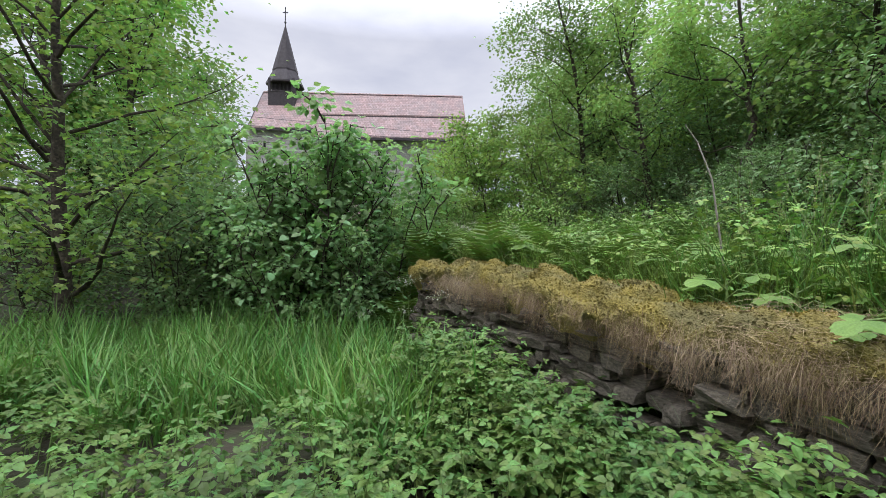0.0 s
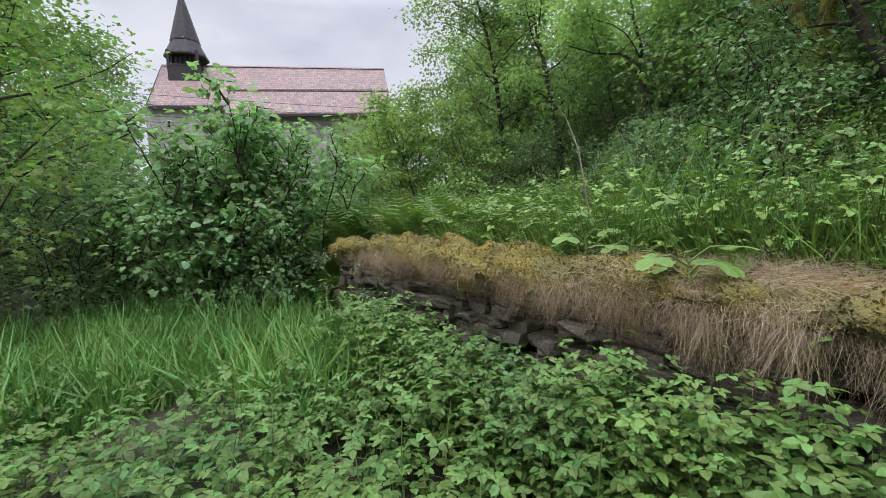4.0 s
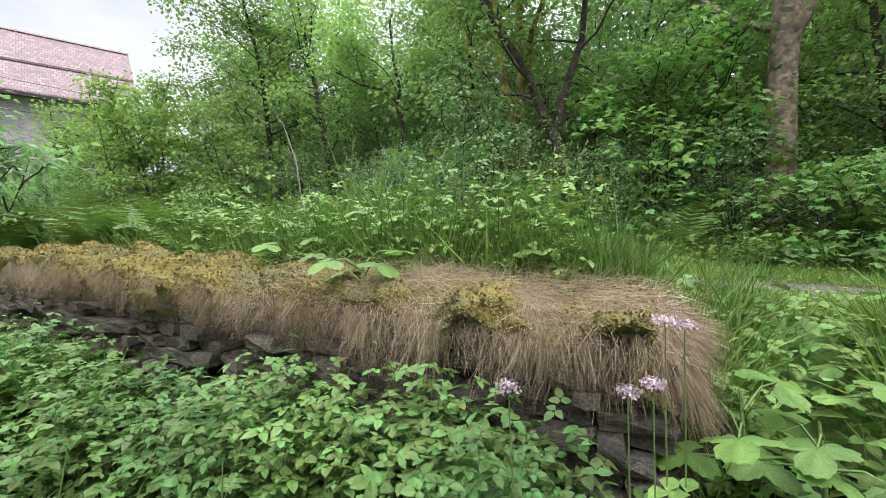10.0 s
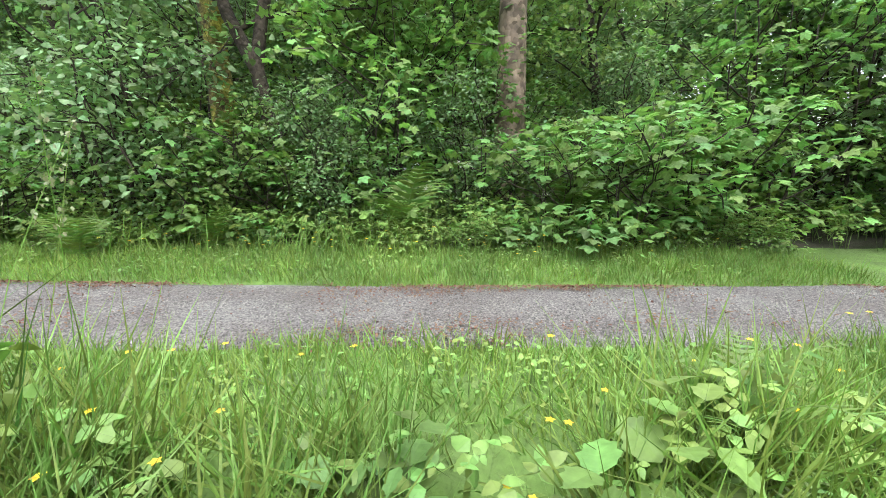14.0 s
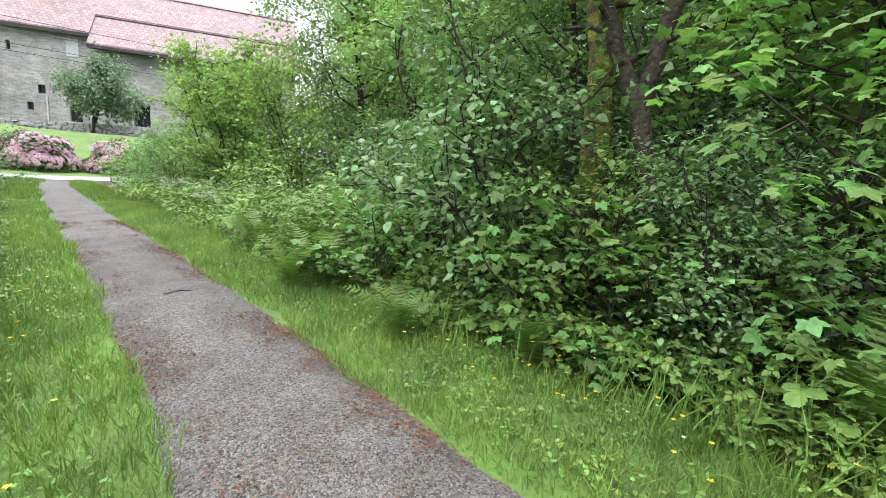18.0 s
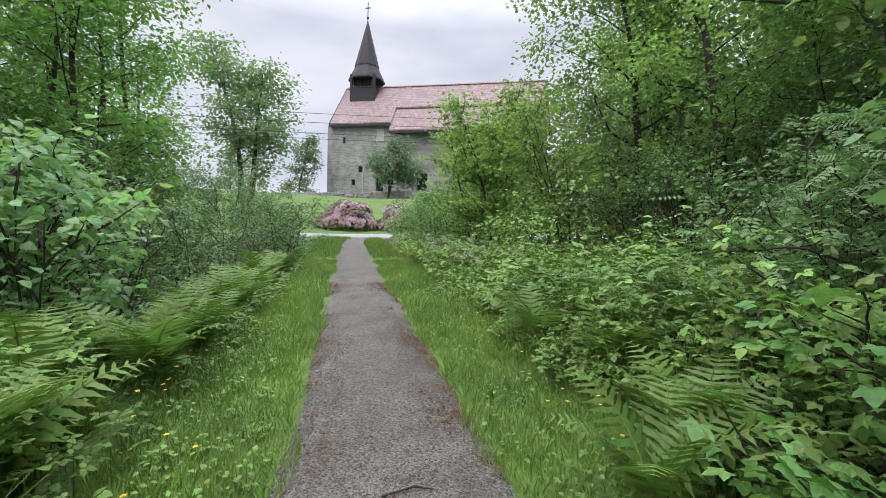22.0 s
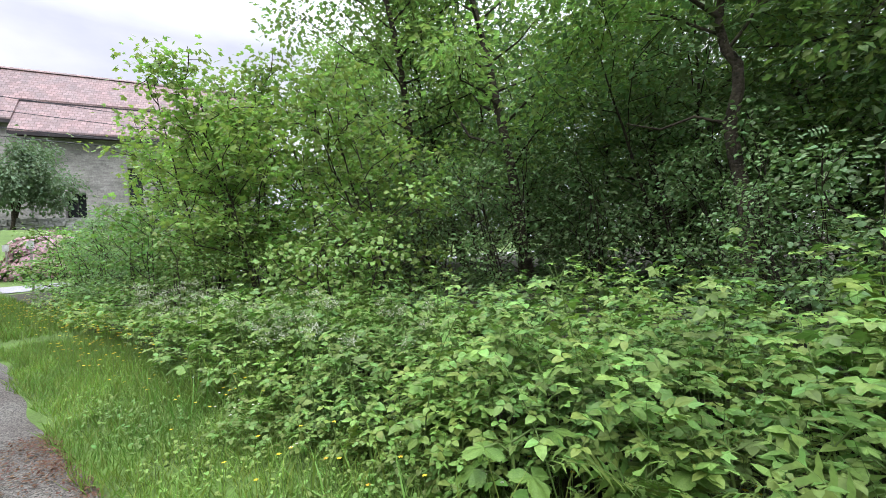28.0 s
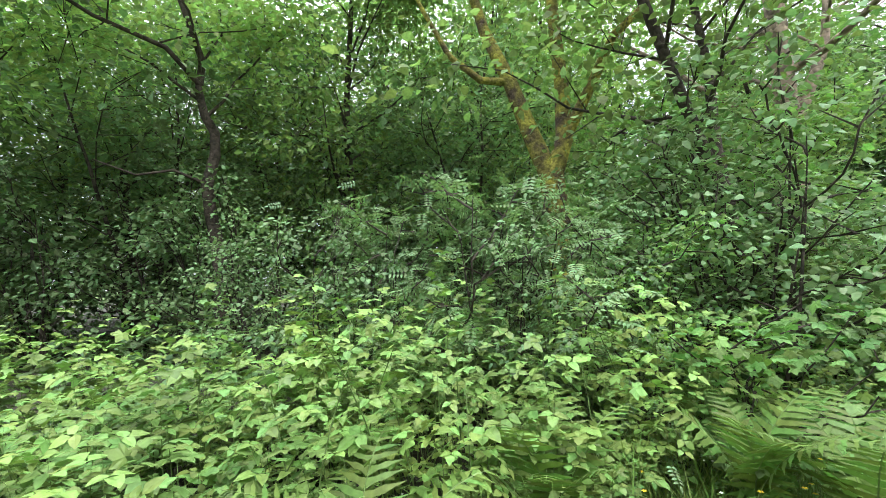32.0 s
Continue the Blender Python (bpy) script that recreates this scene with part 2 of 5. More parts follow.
# ---- materials ----
def material(name, base, rough=0.7, bump=0.0, bump_scale=30.0, vary=0.25, vary_scale=4.0, second=None, metal=0.0, island=0.0, trans=0.0, spec=0.3, detail=6.0):
    """A surface with variation at two scales, relief, and a tint that differs from piece to piece."""
    m = bpy.data.materials.new(name)
    m.use_nodes = True
    n, l = m.node_tree.nodes, m.node_tree.links
    b, out = n["Principled BSDF"], n["Material Output"]
    b.inputs["Roughness"].default_value, b.inputs["Metallic"].default_value = rough, metal
    b.inputs["Specular IOR Level"].default_value = spec
    co = n.new("ShaderNodeTexCoord")
    big, fine = n.new("ShaderNodeTexNoise"), n.new("ShaderNodeTexNoise")
    big.inputs["Scale"].default_value, big.inputs["Detail"].default_value = vary_scale, detail
    fine.inputs["Scale"].default_value, fine.inputs["Detail"].default_value = bump_scale, 4.0
    l.new(co.outputs["Object"], big.inputs["Vector"]), l.new(co.outputs["Object"], fine.inputs["Vector"])
    mix = n.new("ShaderNodeMix")
    mix.data_type = "RGBA"
    ramp = n.new("ShaderNodeMapRange")
    ramp.inputs["From Min"].default_value, ramp.inputs["From Max"].default_value = 0.35, 0.65
    l.new(big.outputs["Fac"], ramp.inputs["Value"]), l.new(ramp.outputs["Result"], mix.inputs[0])
    second = second or tuple(c * (1 - vary) for c in base)
    mix.inputs[6].default_value, mix.inputs[7].default_value = (*base, 1), (*second, 1)
    hsv = n.new("ShaderNodeHueSaturation")
    l.new(mix.outputs[2], hsv.inputs["Color"])
    geo, obi, add, rng, mul = n.new("ShaderNodeNewGeometry"), n.new("ShaderNodeObjectInfo"), n.new("ShaderNodeMath"), n.new("ShaderNodeMapRange"), n.new("ShaderNodeMath")
    add.operation, mul.operation = "ADD", "ADD"
    l.new(geo.outputs["Random Per Island"], add.inputs[0]), l.new(obi.outputs["Random"], add.inputs[1])
    rng.inputs["From Max"].default_value = 2.0
    rng.inputs["To Min"].default_value, rng.inputs["To Max"].default_value = 1 - island, 1 + island
    l.new(add.outputs[0], rng.inputs["Value"])
    l.new(fine.outputs["Fac"], mul.inputs[0])
    mul.inputs[1].default_value = 0.5
    prod = n.new("ShaderNodeMath")
    prod.operation = "MULTIPLY"
    l.new(rng.outputs["Result"], prod.inputs[0]), l.new(mul.outputs[0], prod.inputs[1])
    l.new(prod.outputs[0], hsv.inputs["Value"])
    if trans:
        tone = n.new("ShaderNodeMapRange")
        tone.inputs["To Min"].default_value, tone.inputs["To Max"].default_value = 0.452, 0.51
        l.new(geo.outputs["Random Per Island"], tone.inputs["Value"]), l.new(tone.outputs["Result"], hsv.inputs["Hue"])
    l.new(hsv.outputs["Color"], b.inputs["Base Color"])
    if bump:
        bp = n.new("ShaderNodeBump")
        bp.inputs["Strength"].default_value, bp.inputs["Distance"].default_value = bump, 0.02
        l.new(fine.outputs["Fac"], bp.inputs["Height"]), l.new(bp.outputs["Normal"], b.inputs["Normal"])
    if trans:
        t, ms, tint = n.new("ShaderNodeBsdfTranslucent"), n.new("ShaderNodeMixShader"), n.new("ShaderNodeMix")
        tint.data_type, tint.blend_type = "RGBA", "MULTIPLY"
        tint.inputs[0].default_value = 1.0
        tint.inputs[7].default_value = (1.15, 1.33, 0.78, 1)
        l.new(hsv.outputs["Color"], tint.inputs[6]), l.new(tint.outputs[2], t.inputs["Color"])
        ms.inputs[0].default_value = trans
        l.new(b.outputs["BSDF"], ms.inputs[1]), l.new(t.outputs["BSDF"], ms.inputs[2])
        l.new(ms.outputs["Shader"], out.inputs["Surface"])
    return m


def leafy(name, base, second=None, rough=0.48, trans=0.35, island=0.35, scale=1.2):
    return material(name, base, rough=rough, vary=0.3, vary_scale=scale, second=second, island=island, trans=trans, spec=0.22, detail=2.0)


M_SOIL = material("soil", (0.03, 0.024, 0.016), 0.95, 0.6, 25, second=(0.024, 0.03, 0.012))
M_GRAVEL = material("gravel", (0.124, 0.117, 0.103), 0.9, 0.9, 70, vary_scale=2.2, second=(0.09, 0.08, 0.069), island=0.1)
M_GRASS = leafy("grass_blades", (0.122, 0.215, 0.044), (0.073, 0.145, 0.031), trans=0.24, island=0.5)
M_TALL = leafy("tall_grass", (0.1, 0.225, 0.054), (0.058, 0.155, 0.041), trans=0.26, island=0.55)
M_HERB = leafy("herb_leaf", (0.125, 0.225, 0.051), (0.068, 0.142, 0.036), trans=0.2, island=0.5)
M_ELDER = leafy("ground_elder_leaf", (0.09, 0.178, 0.042), (0.046, 0.108, 0.028), trans=0.2, island=0.5)
M_RASP = leafy("raspberry_leaf", (0.135, 0.245, 0.058), (0.078, 0.155, 0.044), trans=0.22, island=0.5)
M_FERN = leafy("fern_leaf", (0.107, 0.202, 0.044), (0.067, 0.142, 0.033), trans=0.28)
M_MAPLE = leafy("maple_leaf", (0.15, 0.3, 0.079), (0.1, 0.215, 0.070), trans=0.4, island=0.45)
M_ALDER = leafy("alder_leaf", (0.2, 0.325, 0.115), (0.14, 0.235, 0.084), trans=0.5, island=0.45)
M_DARKLEAF = leafy("understory_leaf", (0.145, 0.25, 0.109), (0.1, 0.18, 0.082), trans=0.34, island=0.45)
M_HAZEL = leafy("hazel_leaf", (0.18, 0.31, 0.141), (0.125, 0.235, 0.109), trans=0.44, island=0.45)
M_FAR = leafy("far_leaf", (0.15, 0.225, 0.122), (0.115, 0.18, 0.096), trans=0.48)
M_BARK = material("bark", (0.052, 0.042, 0.03), 0.9, 0.9, 18, vary=0.5, vary_scale=5)
M_MOSSBARK = material("mossy_bark", (0.061, 0.045, 0.029), 0.95, 0.9, 22, vary_scale=4.0, second=(0.25, 0.235, 0.04))
M_STALK = material("green_stalk", (0.115, 0.18, 0.05), 0.6)
M_STRAW = leafy("dry_grass", (0.33, 0.265, 0.17), (0.2, 0.155, 0.09), rough=0.85, trans=0.1, island=0.8)
M_MOSS = material("moss", (0.191, 0.153, 0.036), 1.0, 1.0, 70, vary_scale=4.0, second=(0.119, 0.106, 0.043), island=0.35)
M_STONE = material("ruin_stone", (0.115, 0.1, 0.08), 0.9, 0.8, 20, vary_scale=6, second=(0.048, 0.043, 0.034), island=0.5)
M_ASHLAR = material("church_stone", (0.302, 0.302, 0.288), 0.9, 0.6, 8, vary_scale=1.1, second=(0.216, 0.216, 0.209), island=0.25)
M_TAR = material("tarred_timber", (0.036, 0.03, 0.034), 0.7, 0.4, 12, vary=0.4, vary_scale=2)
M_IRON = material("dark_iron", (0.04, 0.04, 0.045), 0.5, metal=0.6)
M_PINK = leafy("pink_blossom", (0.39, 0.226, 0.281), (0.257, 0.172, 0.156), trans=0.2)
M_WHITE = leafy("white_blossom", (0.46, 0.47, 0.41), (0.36, 0.38, 0.3), trans=0.2)
M_YELLOW = leafy("yellow_petal", (0.6, 0.5, 0.03), trans=0.2)
M_ROAD = material("road_asphalt", (0.259, 0.259, 0.263), 0.9, 0.4, 40)
def grained(m, scale, low, high):
    """Breaks a surface into grains of uneven tone, with relief between them."""
    n, l = m.node_tree.nodes, m.node_tree.links
    b = n["Principled BSDF"]
    co, vo, rng, mul, bp = n.new("ShaderNodeTexCoord"), n.new("ShaderNodeTexVoronoi"), n.new("ShaderNodeMapRange"), n.new("ShaderNodeVectorMath"), n.new("ShaderNodeBump")
    vo.inputs["Scale"].default_value = scale
    l.new(co.outputs["Object"], vo.inputs["Vector"])
    sep = n.new("ShaderNodeSeparateColor")
    l.new(vo.outputs["Color"], sep.inputs["Color"]), l.new(sep.outputs[0], rng.inputs["Value"])
    rng.inputs["To Min"].default_value, rng.inputs["To Max"].default_value = low, high
    mul.operation = "MULTIPLY"
    l.new(b.inputs["Base Color"].links[0].from_socket, mul.inputs[0]), l.new(rng.outputs["Result"], mul.inputs[1])
    l.new(mul.outputs["Vector"], b.inputs["Base Color"])
    bp.inputs["Strength"].default_value, bp.inputs["Distance"].default_value = 1.0, 0.012
    bp.invert = True
    l.new(vo.outputs["Distance"], bp.inputs["Height"]), l.new(bp.outputs["Normal"], b.inputs["Normal"])


grained(M_GRAVEL, 95.0, 0.35, 1.6)
M_PEBBLE = material("pebbles", (0.13, 0.123, 0.114), 0.9, vary=0.35, vary_scale=3, island=0.45)
M_TURF = material("verge_turf", (0.079, 0.144, 0.025), 0.95, 0.6, 30, vary_scale=2.5, second=(0.058, 0.094, 0.022))
M_SYC = material("sycamore_bark", (0.265, 0.2, 0.15), 0.9, 1.0, 9, vary_scale=5, second=(0.15, 0.118, 0.092))
M_LITTER = leafy("leaf_litter", (0.095, 0.056, 0.028), (0.14, 0.09, 0.052), rough=0.8, trans=0.05)
M_WILLOW = leafy("weeping_leaf", (0.125, 0.19, 0.115), (0.09, 0.145, 0.083))
M_HOG = leafy("hogweed_leaf", (0.135, 0.25, 0.058), (0.085, 0.18, 0.046))
M_SAP = leafy("sapling_leaf", (0.175, 0.285, 0.079), (0.12, 0.21, 0.064), trans=0.46, island=0.45)
M_VALERIAN = leafy("pale_pink_blossom", (0.43, 0.33, 0.36), (0.37, 0.25, 0.29), trans=0.2)
M_PLASTER = material("pale_render", (0.396, 0.403, 0.389), 0.9, 0.4, 6, vary=0.15, vary_scale=0.8)
M_GLASS = material("dark_pane", (0.02, 0.022, 0.025), 0.15, vary=0.2)
M_WOODPOLE = material("grey_timber", (0.216, 0.194, 0.173), 0.85, 0.4, 20)
M_LAWN = material("lawn_turf", (0.09, 0.145, 0.032), 0.95, 0.6, 6, vary_scale=0.6, second=(0.065, 0.11, 0.026))


# ---- ground: one sheet to the horizon ----
def axis_lines(lo, hi, fine_lo, fine_hi, fine, grow=1.22):
    a = list(np.arange(fine_lo, fine_hi, fine))
    s, p = fine, fine_hi
    while p < hi:
        a.append(p)
        s *= grow
        p += s
    a.append(hi)
    s, p = fine, fine_lo
    while p > lo:
        s *= grow
        p -= s
        a.insert(0, max(p, lo))
    return np.array(a)


def ground_sheet():
    us, vs = axis_lines(-900, 900, -9, 14, 0.18), axis_lines(-900, 900, -9, 5, 0.12)
    uu, vv = np.meshgrid(us, vs, indexing="ij")
    x, y = W(uu, vv)
    z = ground(x, y)
    n, m = uu.shape
    v = np.stack([x, y, z], -1).reshape(-1, 3)
    i, j = np.meshgrid(np.arange(n - 1), np.arange(m - 1), indexing="ij")
    a = (i * m + j).ravel()
    f = np.concatenate([np.stack([a, a + m, a + m + 1], -1), np.stack([a, a + m + 1, a + 1], -1)])
    c = v[f].mean(1)
    cu, cv = UV(c[:, 0], c[:, 1])
    lawn = (cu > 33).astype(np.int32) + 2 * ((np.abs(cv) < 2.4) & (cu <= 33))
    me = mesh_from("ground", [(v, f[lawn == k], k) for k in (0, 1, 2)], True)
    me.materials.append(M_SOIL), me.materials.append(M_LAWN), me.materials.append(M_TURF)
    tagged(new("ground", me), "dark soil under grass and herbs, lawn bank below the church", "ground", kind="structure")


def strip(name, u0, u1, v_of, du, lift, mat, label, cat):
    us = np.arange(u0, u1 + du, du)
    k = 9
    rows = []
    for u in us:
        a, b = v_of(u)
        vv = np.linspace(a, b, k)
        x, y = W(u, vv)
        z = ground(x, y) + lift - 0.05 * (np.abs(np.linspace(-1, 1, k)) ** 6)
        rows.append(np.stack([x, y, z], -1))
    v = np.concatenate(rows)
    i, j = np.meshgrid(np.arange(len(us) - 1), np.arange(k - 1), indexing="ij")
    a = (i * k + j).ravel()
    f = np.concatenate([np.stack([a, a + 1, a + k + 1], -1), np.stack([a, a + k + 1, a + k], -1)])
    return tagged(mesh_ob(name, [(v, f, 0)], [mat], smooth=True), label, cat, kind="structure")


ground_sheet()
strip("path", -16, 33.6, lambda u: (float(centre(u)) - HALF - 0.03 * math.sin(u * 1.7) - 0.02 * math.sin(u * 4.1), float(centre(u)) + HALF + 0.03 * math.sin(u * 1.3 + 1) + 0.02 * math.sin(u * 5.3)), 0.2, 0.045, M_GRAVEL, "grey gravel footpath with leaf litter along its edges", "path")
strip("road", 33.2, 36.4, lambda u: (-60, 60), 0.4, 0.03, M_ROAD, "pale grey asphalt lane below the lawn bank", "road")


# ---- trees ----
def branch_path(rng, p, d, length, n=5, wob=0.18, lift=0.1):
    pts = [np.array(p, float)]
    d = np.array(d, float)
    for i in range(n):
        d = d + rng.normal(0, wob, 3) + np.array([0, 0, lift])
        d /= np.linalg.norm(d)
        pts.append(pts[-1] + d * length / n)
    return np.array(pts)


def along(pts, q):
    i = min(int(q), len(pts) - 2)
    return pts[i] * (1 - q + i) + pts[i + 1] * (q - i)


def tree_meshes(seed, h, r, spread, base, limbs, clumps, leaves, leaf, size, blob, bark, leafmat, lean=(0, 0), fork=1, flat=0.5, droop=0.0, wob=0.06, stems=None, loose=False, up0=0.25, level=0.45):
    """Meshes for a broad-leaved tree at the origin: trunk, crown, and (loose) each limb by itself.
    stems: polylines with their end radii, in place of a grown trunk."""
    rng = np.random.default_rng(seed)
    trunk, limb, twig, tips = [], [], [], []
    grown = []
    if stems is None:
        for k in range(fork):
            a = rng.uniform(0, 6.28) + k * 6.28 / fork
            off = np.array([math.cos(a), math.sin(a), 0]) * (0 if fork == 1 else 0.22)
            d = np.array([lean[0] + off[0], lean[1] + off[1], 1.0])
            hh = h * (1 if k == 0 else rng.uniform(0.75, 0.95))
            pts = branch_path(rng, (off[0] * 0.5, off[1] * 0.5, -0.3), d, hh * 0.93, 10, wob, 0.05)
            rad = r * (1 if fork == 1 else 0.75) * np.linspace(1, 0.12, 11) ** 0.9
            rad[0] *= 1.35
            grown.append((pts, rad, base))
    else:
        for pts, r0, r1, b in stems:
            grown.append((np.array(pts, float), np.linspace(r0, r1, len(pts)), b))
    for pts, rad, b in grown:
        n = len(pts) - 1
        trunk.append((*tube(pts, rad, 10), 0))
        cnt = max(1, limbs // len(grown))
        for i in range(cnt if b < 1 else 0):
            t = b + (1 - b) * ((i + rng.uniform(0, 1)) / cnt)
            p = along(pts, t * n)
            prof = math.sin(math.pi * min(1, max(0.12, (t - b) / (1 - b) * 0.8 + 0.18))) ** 0.7
            ln = spread * (0.45 + 0.6 * prof) * rng.uniform(0.7, 1.15)
            a = i * 2.4 + rng.uniform(-0.5, 0.5)
            bp = branch_path(rng, p, (math.cos(a), math.sin(a), up0 + 0.7 * t), ln, 6, 0.2, 0.03 - droop)
            br = float(np.interp(t * n, np.arange(n + 1), rad)) * 0.42
            limb.append((*tube(bp[[0, 2, 4, 6]] if not loose else bp, np.linspace(max(br, 0.012), 0.007, 7 if loose else 4), 5 if loose else 4), 0))
            for s in range(clumps):
                o = along(bp, rng.uniform(1.5, 6))
                sd = norm(rng.normal(0, 1, 3) * np.array([1, 1, 0.5]) + (bp[-1] - bp[0]) / ln * 0.7)
                sp = branch_path(rng, o, sd, ln * rng.uniform(0.15, 0.4), 3, 0.25, 0.0 - droop)
                twig.append((*tube(sp[[0, 3]], [0.01, 0.004], 3), 1))
                tips.append(sp[-1]), tips.append(sp[2])
            tips.append(bp[-1])
    tips = np.array(tips)
    pick = rng.integers(0, len(tips), leaves)
    g = rng.normal(0, 1, (leaves, 3))
    pos = tips[pick] + g * np.array([blob, blob, blob * flat])
    axis = norm(g * np.array([1, 1, 0.3]) + rng.normal(0, 0.5, (leaves, 3)) + np.array([0, 0, -0.35 - droop * 3]))
    up = norm(rng.normal(0, level, (leaves, 3)) + np.array([0, 0, 1.0]))
    sz = size * rng.uniform(0.6, 1.25, leaves)
    crown = [(*scatter(*leaf, frames(axis, up), pos, sz), 0)] + twig
    out = []
    groups = [("crown", crown, [leafmat, bark], False)]
    groups += [("trunk", [q], [bark], True) for q in trunk] if loose or len(trunk) < 4 else [("trunk", trunk, [bark], True)]
    if not loose:
        groups[-1] = (groups[-1][0], groups[-1][1] + limb, [bark], True)
    else:
        groups += [("limb", [q], [bark], True) for q in limb]
    for nm, ch, mts, sm in groups:
        me = mesh_from(nm, ch, sm)
        for mt in mts:
            me.materials.append(mt)
        out.append((nm, me))
    return out


def tree(name, meshes, x, y, rz, scale, label, category="tree", group="", drop=0.0):
    root = new(name)
    root.matrix_world = pose(x, y, float(ground(x, y)) - drop, 0, 0, rz) @ Matrix.Diagonal((scale, scale, scale, 1))
    for nm, me in meshes:
        ob = new(nm, me)
        ob.parent = root
    return tagged(root, label, category, group)


ALDER_A = tree_meshes(11, 14, 0.17, 3.6, 0.22, 26, 5, 10500, SIMPLE, 0.17, 0.42, M_BARK, M_ALDER)
ALDER_B = tree_meshes(12, 12, 0.15, 3.4, 0.15, 26, 5, 10500, SIMPLE, 0.165, 0.42, M_BARK, M_ALDER, lean=(0.15, 0.05), wob=0.1)
ALDER_L = tree_meshes(19, 13.5, 0.16, 3.3, 0.2, 24, 5, 5200, SIMPLE, 0.2, 0.4, M_BARK, M_MAPLE, wob=0.05)
HAZEL = tree_meshes(17, 8, 0.07, 2.6, 0.1, 30, 5, 6000, SIMPLE, 0.165, 0.38, M_BARK, M_DARKLEAF, fork=3, wob=0.1)
MAPLE_A = tree_meshes(13, 10, 0.15, 3.6, 0.12, 34, 6, 8000, PALMATE, 0.1, 0.4, M_BARK, M_SAP, loose=True, flat=0.35, level=0.42)
BIG = tree_meshes(14, 17, 0.25, 5.0, 0.42, 20, 5, 2400, PALMATE, 0.15, 0.6, M_SYC, M_MAPLE, loose=True, stems=[
    ([(0, 0, -0.3), (0.02, 0, 1), (0.1, 0.05, 3), (0.22, 0.05, 5), (0.3, 0.1, 8), (0.5, 0.2, 12), (0.6, 0.2, 16)], 0.29, 0.06, 0.3),
    ([(0.12, 0.05, 3.4), (0.45, -0.1, 4.1), (1.1, -0.3, 5.2), (1.5, -0.4, 7)], 0.14, 0.05, 0.5)])
# local x runs to the viewer's right: two mossy stems out of one low fork
MOSSY = tree_meshes(15, 11, 0.2, 3.2, 0.4, 20, 5, 8000, FOUR, 0.14, 0.45, M_MOSSBARK, M_ALDER, loose=True, stems=[
    ([(0.1, 0, -0.30), (0.05, 0, 1.00), (0, 0, 2.85)], 0.26, 0.2, 1),
    ([(0, 0, 2.75), (-0.25, 0.05, 3.55), (-0.5, 0, 4.45), (-0.85, 0.1, 5.45), (-1.1, 0.2, 6.65), (-1.3, 0.4, 9.05)], 0.17, 0.05, 0.72),
    ([(-0.5, 0, 4.45), (-0.95, -0.2, 4.50), (-1.4, -0.3, 4.95), (-1.75, -0.4, 5.75), (-2.1, -0.3, 6.65)], 0.07, 0.025, 0.8),
    ([(0, 0, 2.75), (0.25, 0, 3.35), (0.3, 0.1, 4.25), (0.28, 0, 5.25), (0.3, 0.1, 6.85), (0.5, 0.2, 9.45)], 0.16, 0.05, 0.72),
    ([(0.25, 0, 3.35), (0.75, -0.1, 4.15), (1.1, -0.2, 4.75), (1.75, -0.3, 5.20), (2.6, -0.2, 6.05)], 0.1, 0.03, 0.75)])
CROOK_BY_PATH = tree_meshes(16, 9, 0.12, 3.0, 0.3, 18, 5, 6500, FOUR, 0.14, 0.42, M_BARK, M_ALDER, loose=True, stems=[
    ([(0.25, 0, -0.3), (0.15, 0, 0.8), (0.05, 0, 1.6), (-0.05, 0, 2.2), (-0.35, 0.1, 2.9), (-0.55, 0.2, 3.6), (-1.3, 0.3, 5.0), (-1.7, 0.5, 7)], 0.14, 0.05, 0.5),
    ([(-0.05, 0, 2.2), (0.1, 0.1, 3.0), (0.5, 0.2, 4.2), (0.7, 0.4, 6), (0.9, 0.4, 8)], 0.1, 0.03, 0.4)])
CROOK_BY_CANES = tree_meshes(18, 9, 0.1, 3.0, 0.3, 18, 5, 6500, FOUR, 0.14, 0.42, M_BARK, M_ALDER, loose=True, stems=[
    ([(0.05, 0, -0.3), (0.05, 0, 1.0), (0.06, 0, 1.9), (-0.02, 0, 2.5), (-0.05, 0, 3.0), (0.1, 0, 3.5), (0.12, 0, 3.9), (-0.02, 0.03, 4.2), (-0.08, 0, 4.6), (0.0, 0.1, 5.2), (-0.3, 0.2, 6.4), (-0.4, 0.2, 7.8)], 0.13, 0.04, 0.6),
    ([(-0.04, 0, 4.7), (-0.5, -0.2, 5.2), (-1.4, -0.3, 5.5), (-2.4, -0.4, 6.1)], 0.05, 0.02, 0.3),
    ([(-0.05, 0, 3.0), (-0.5, -0.15, 3.2), (-1.0, -0.2, 3.1), (-1.5, -0.3, 3.3)], 0.03, 0.01, 1)])
SHRUB_A = tree_meshes(21, 3.4, 0.03, 1.3, 0.1, 26, 4, 3300, FOUR, 0.085, 0.2, M_BARK, M_DARKLEAF, fork=6, loose=True)
WALL_BUSH = tree_meshes(27, 3.7, 0.03, 0.95, 0.1, 60, 4, 3900, FOUR, 0.115, 0.13, M_BARK, M_HAZEL, fork=7, loose=True, level=0.4, up0=0.9, wob=0.1)
SHRUB_B = tree_meshes(22, 4.2, 0.035, 1.5, 0.08, 24, 4, 1900, PALMATE, 0.1, 0.25, M_BARK, M_MAPLE, fork=4, flat=0.25, level=0.32, loose=True)
SHRUB_C = tree_meshes(23, 2.6, 0.025, 1.2, 0.06, 18, 4, 2300, FOUR, 0.1, 0.2, M_BARK, M_RASP, fork=6, loose=True)
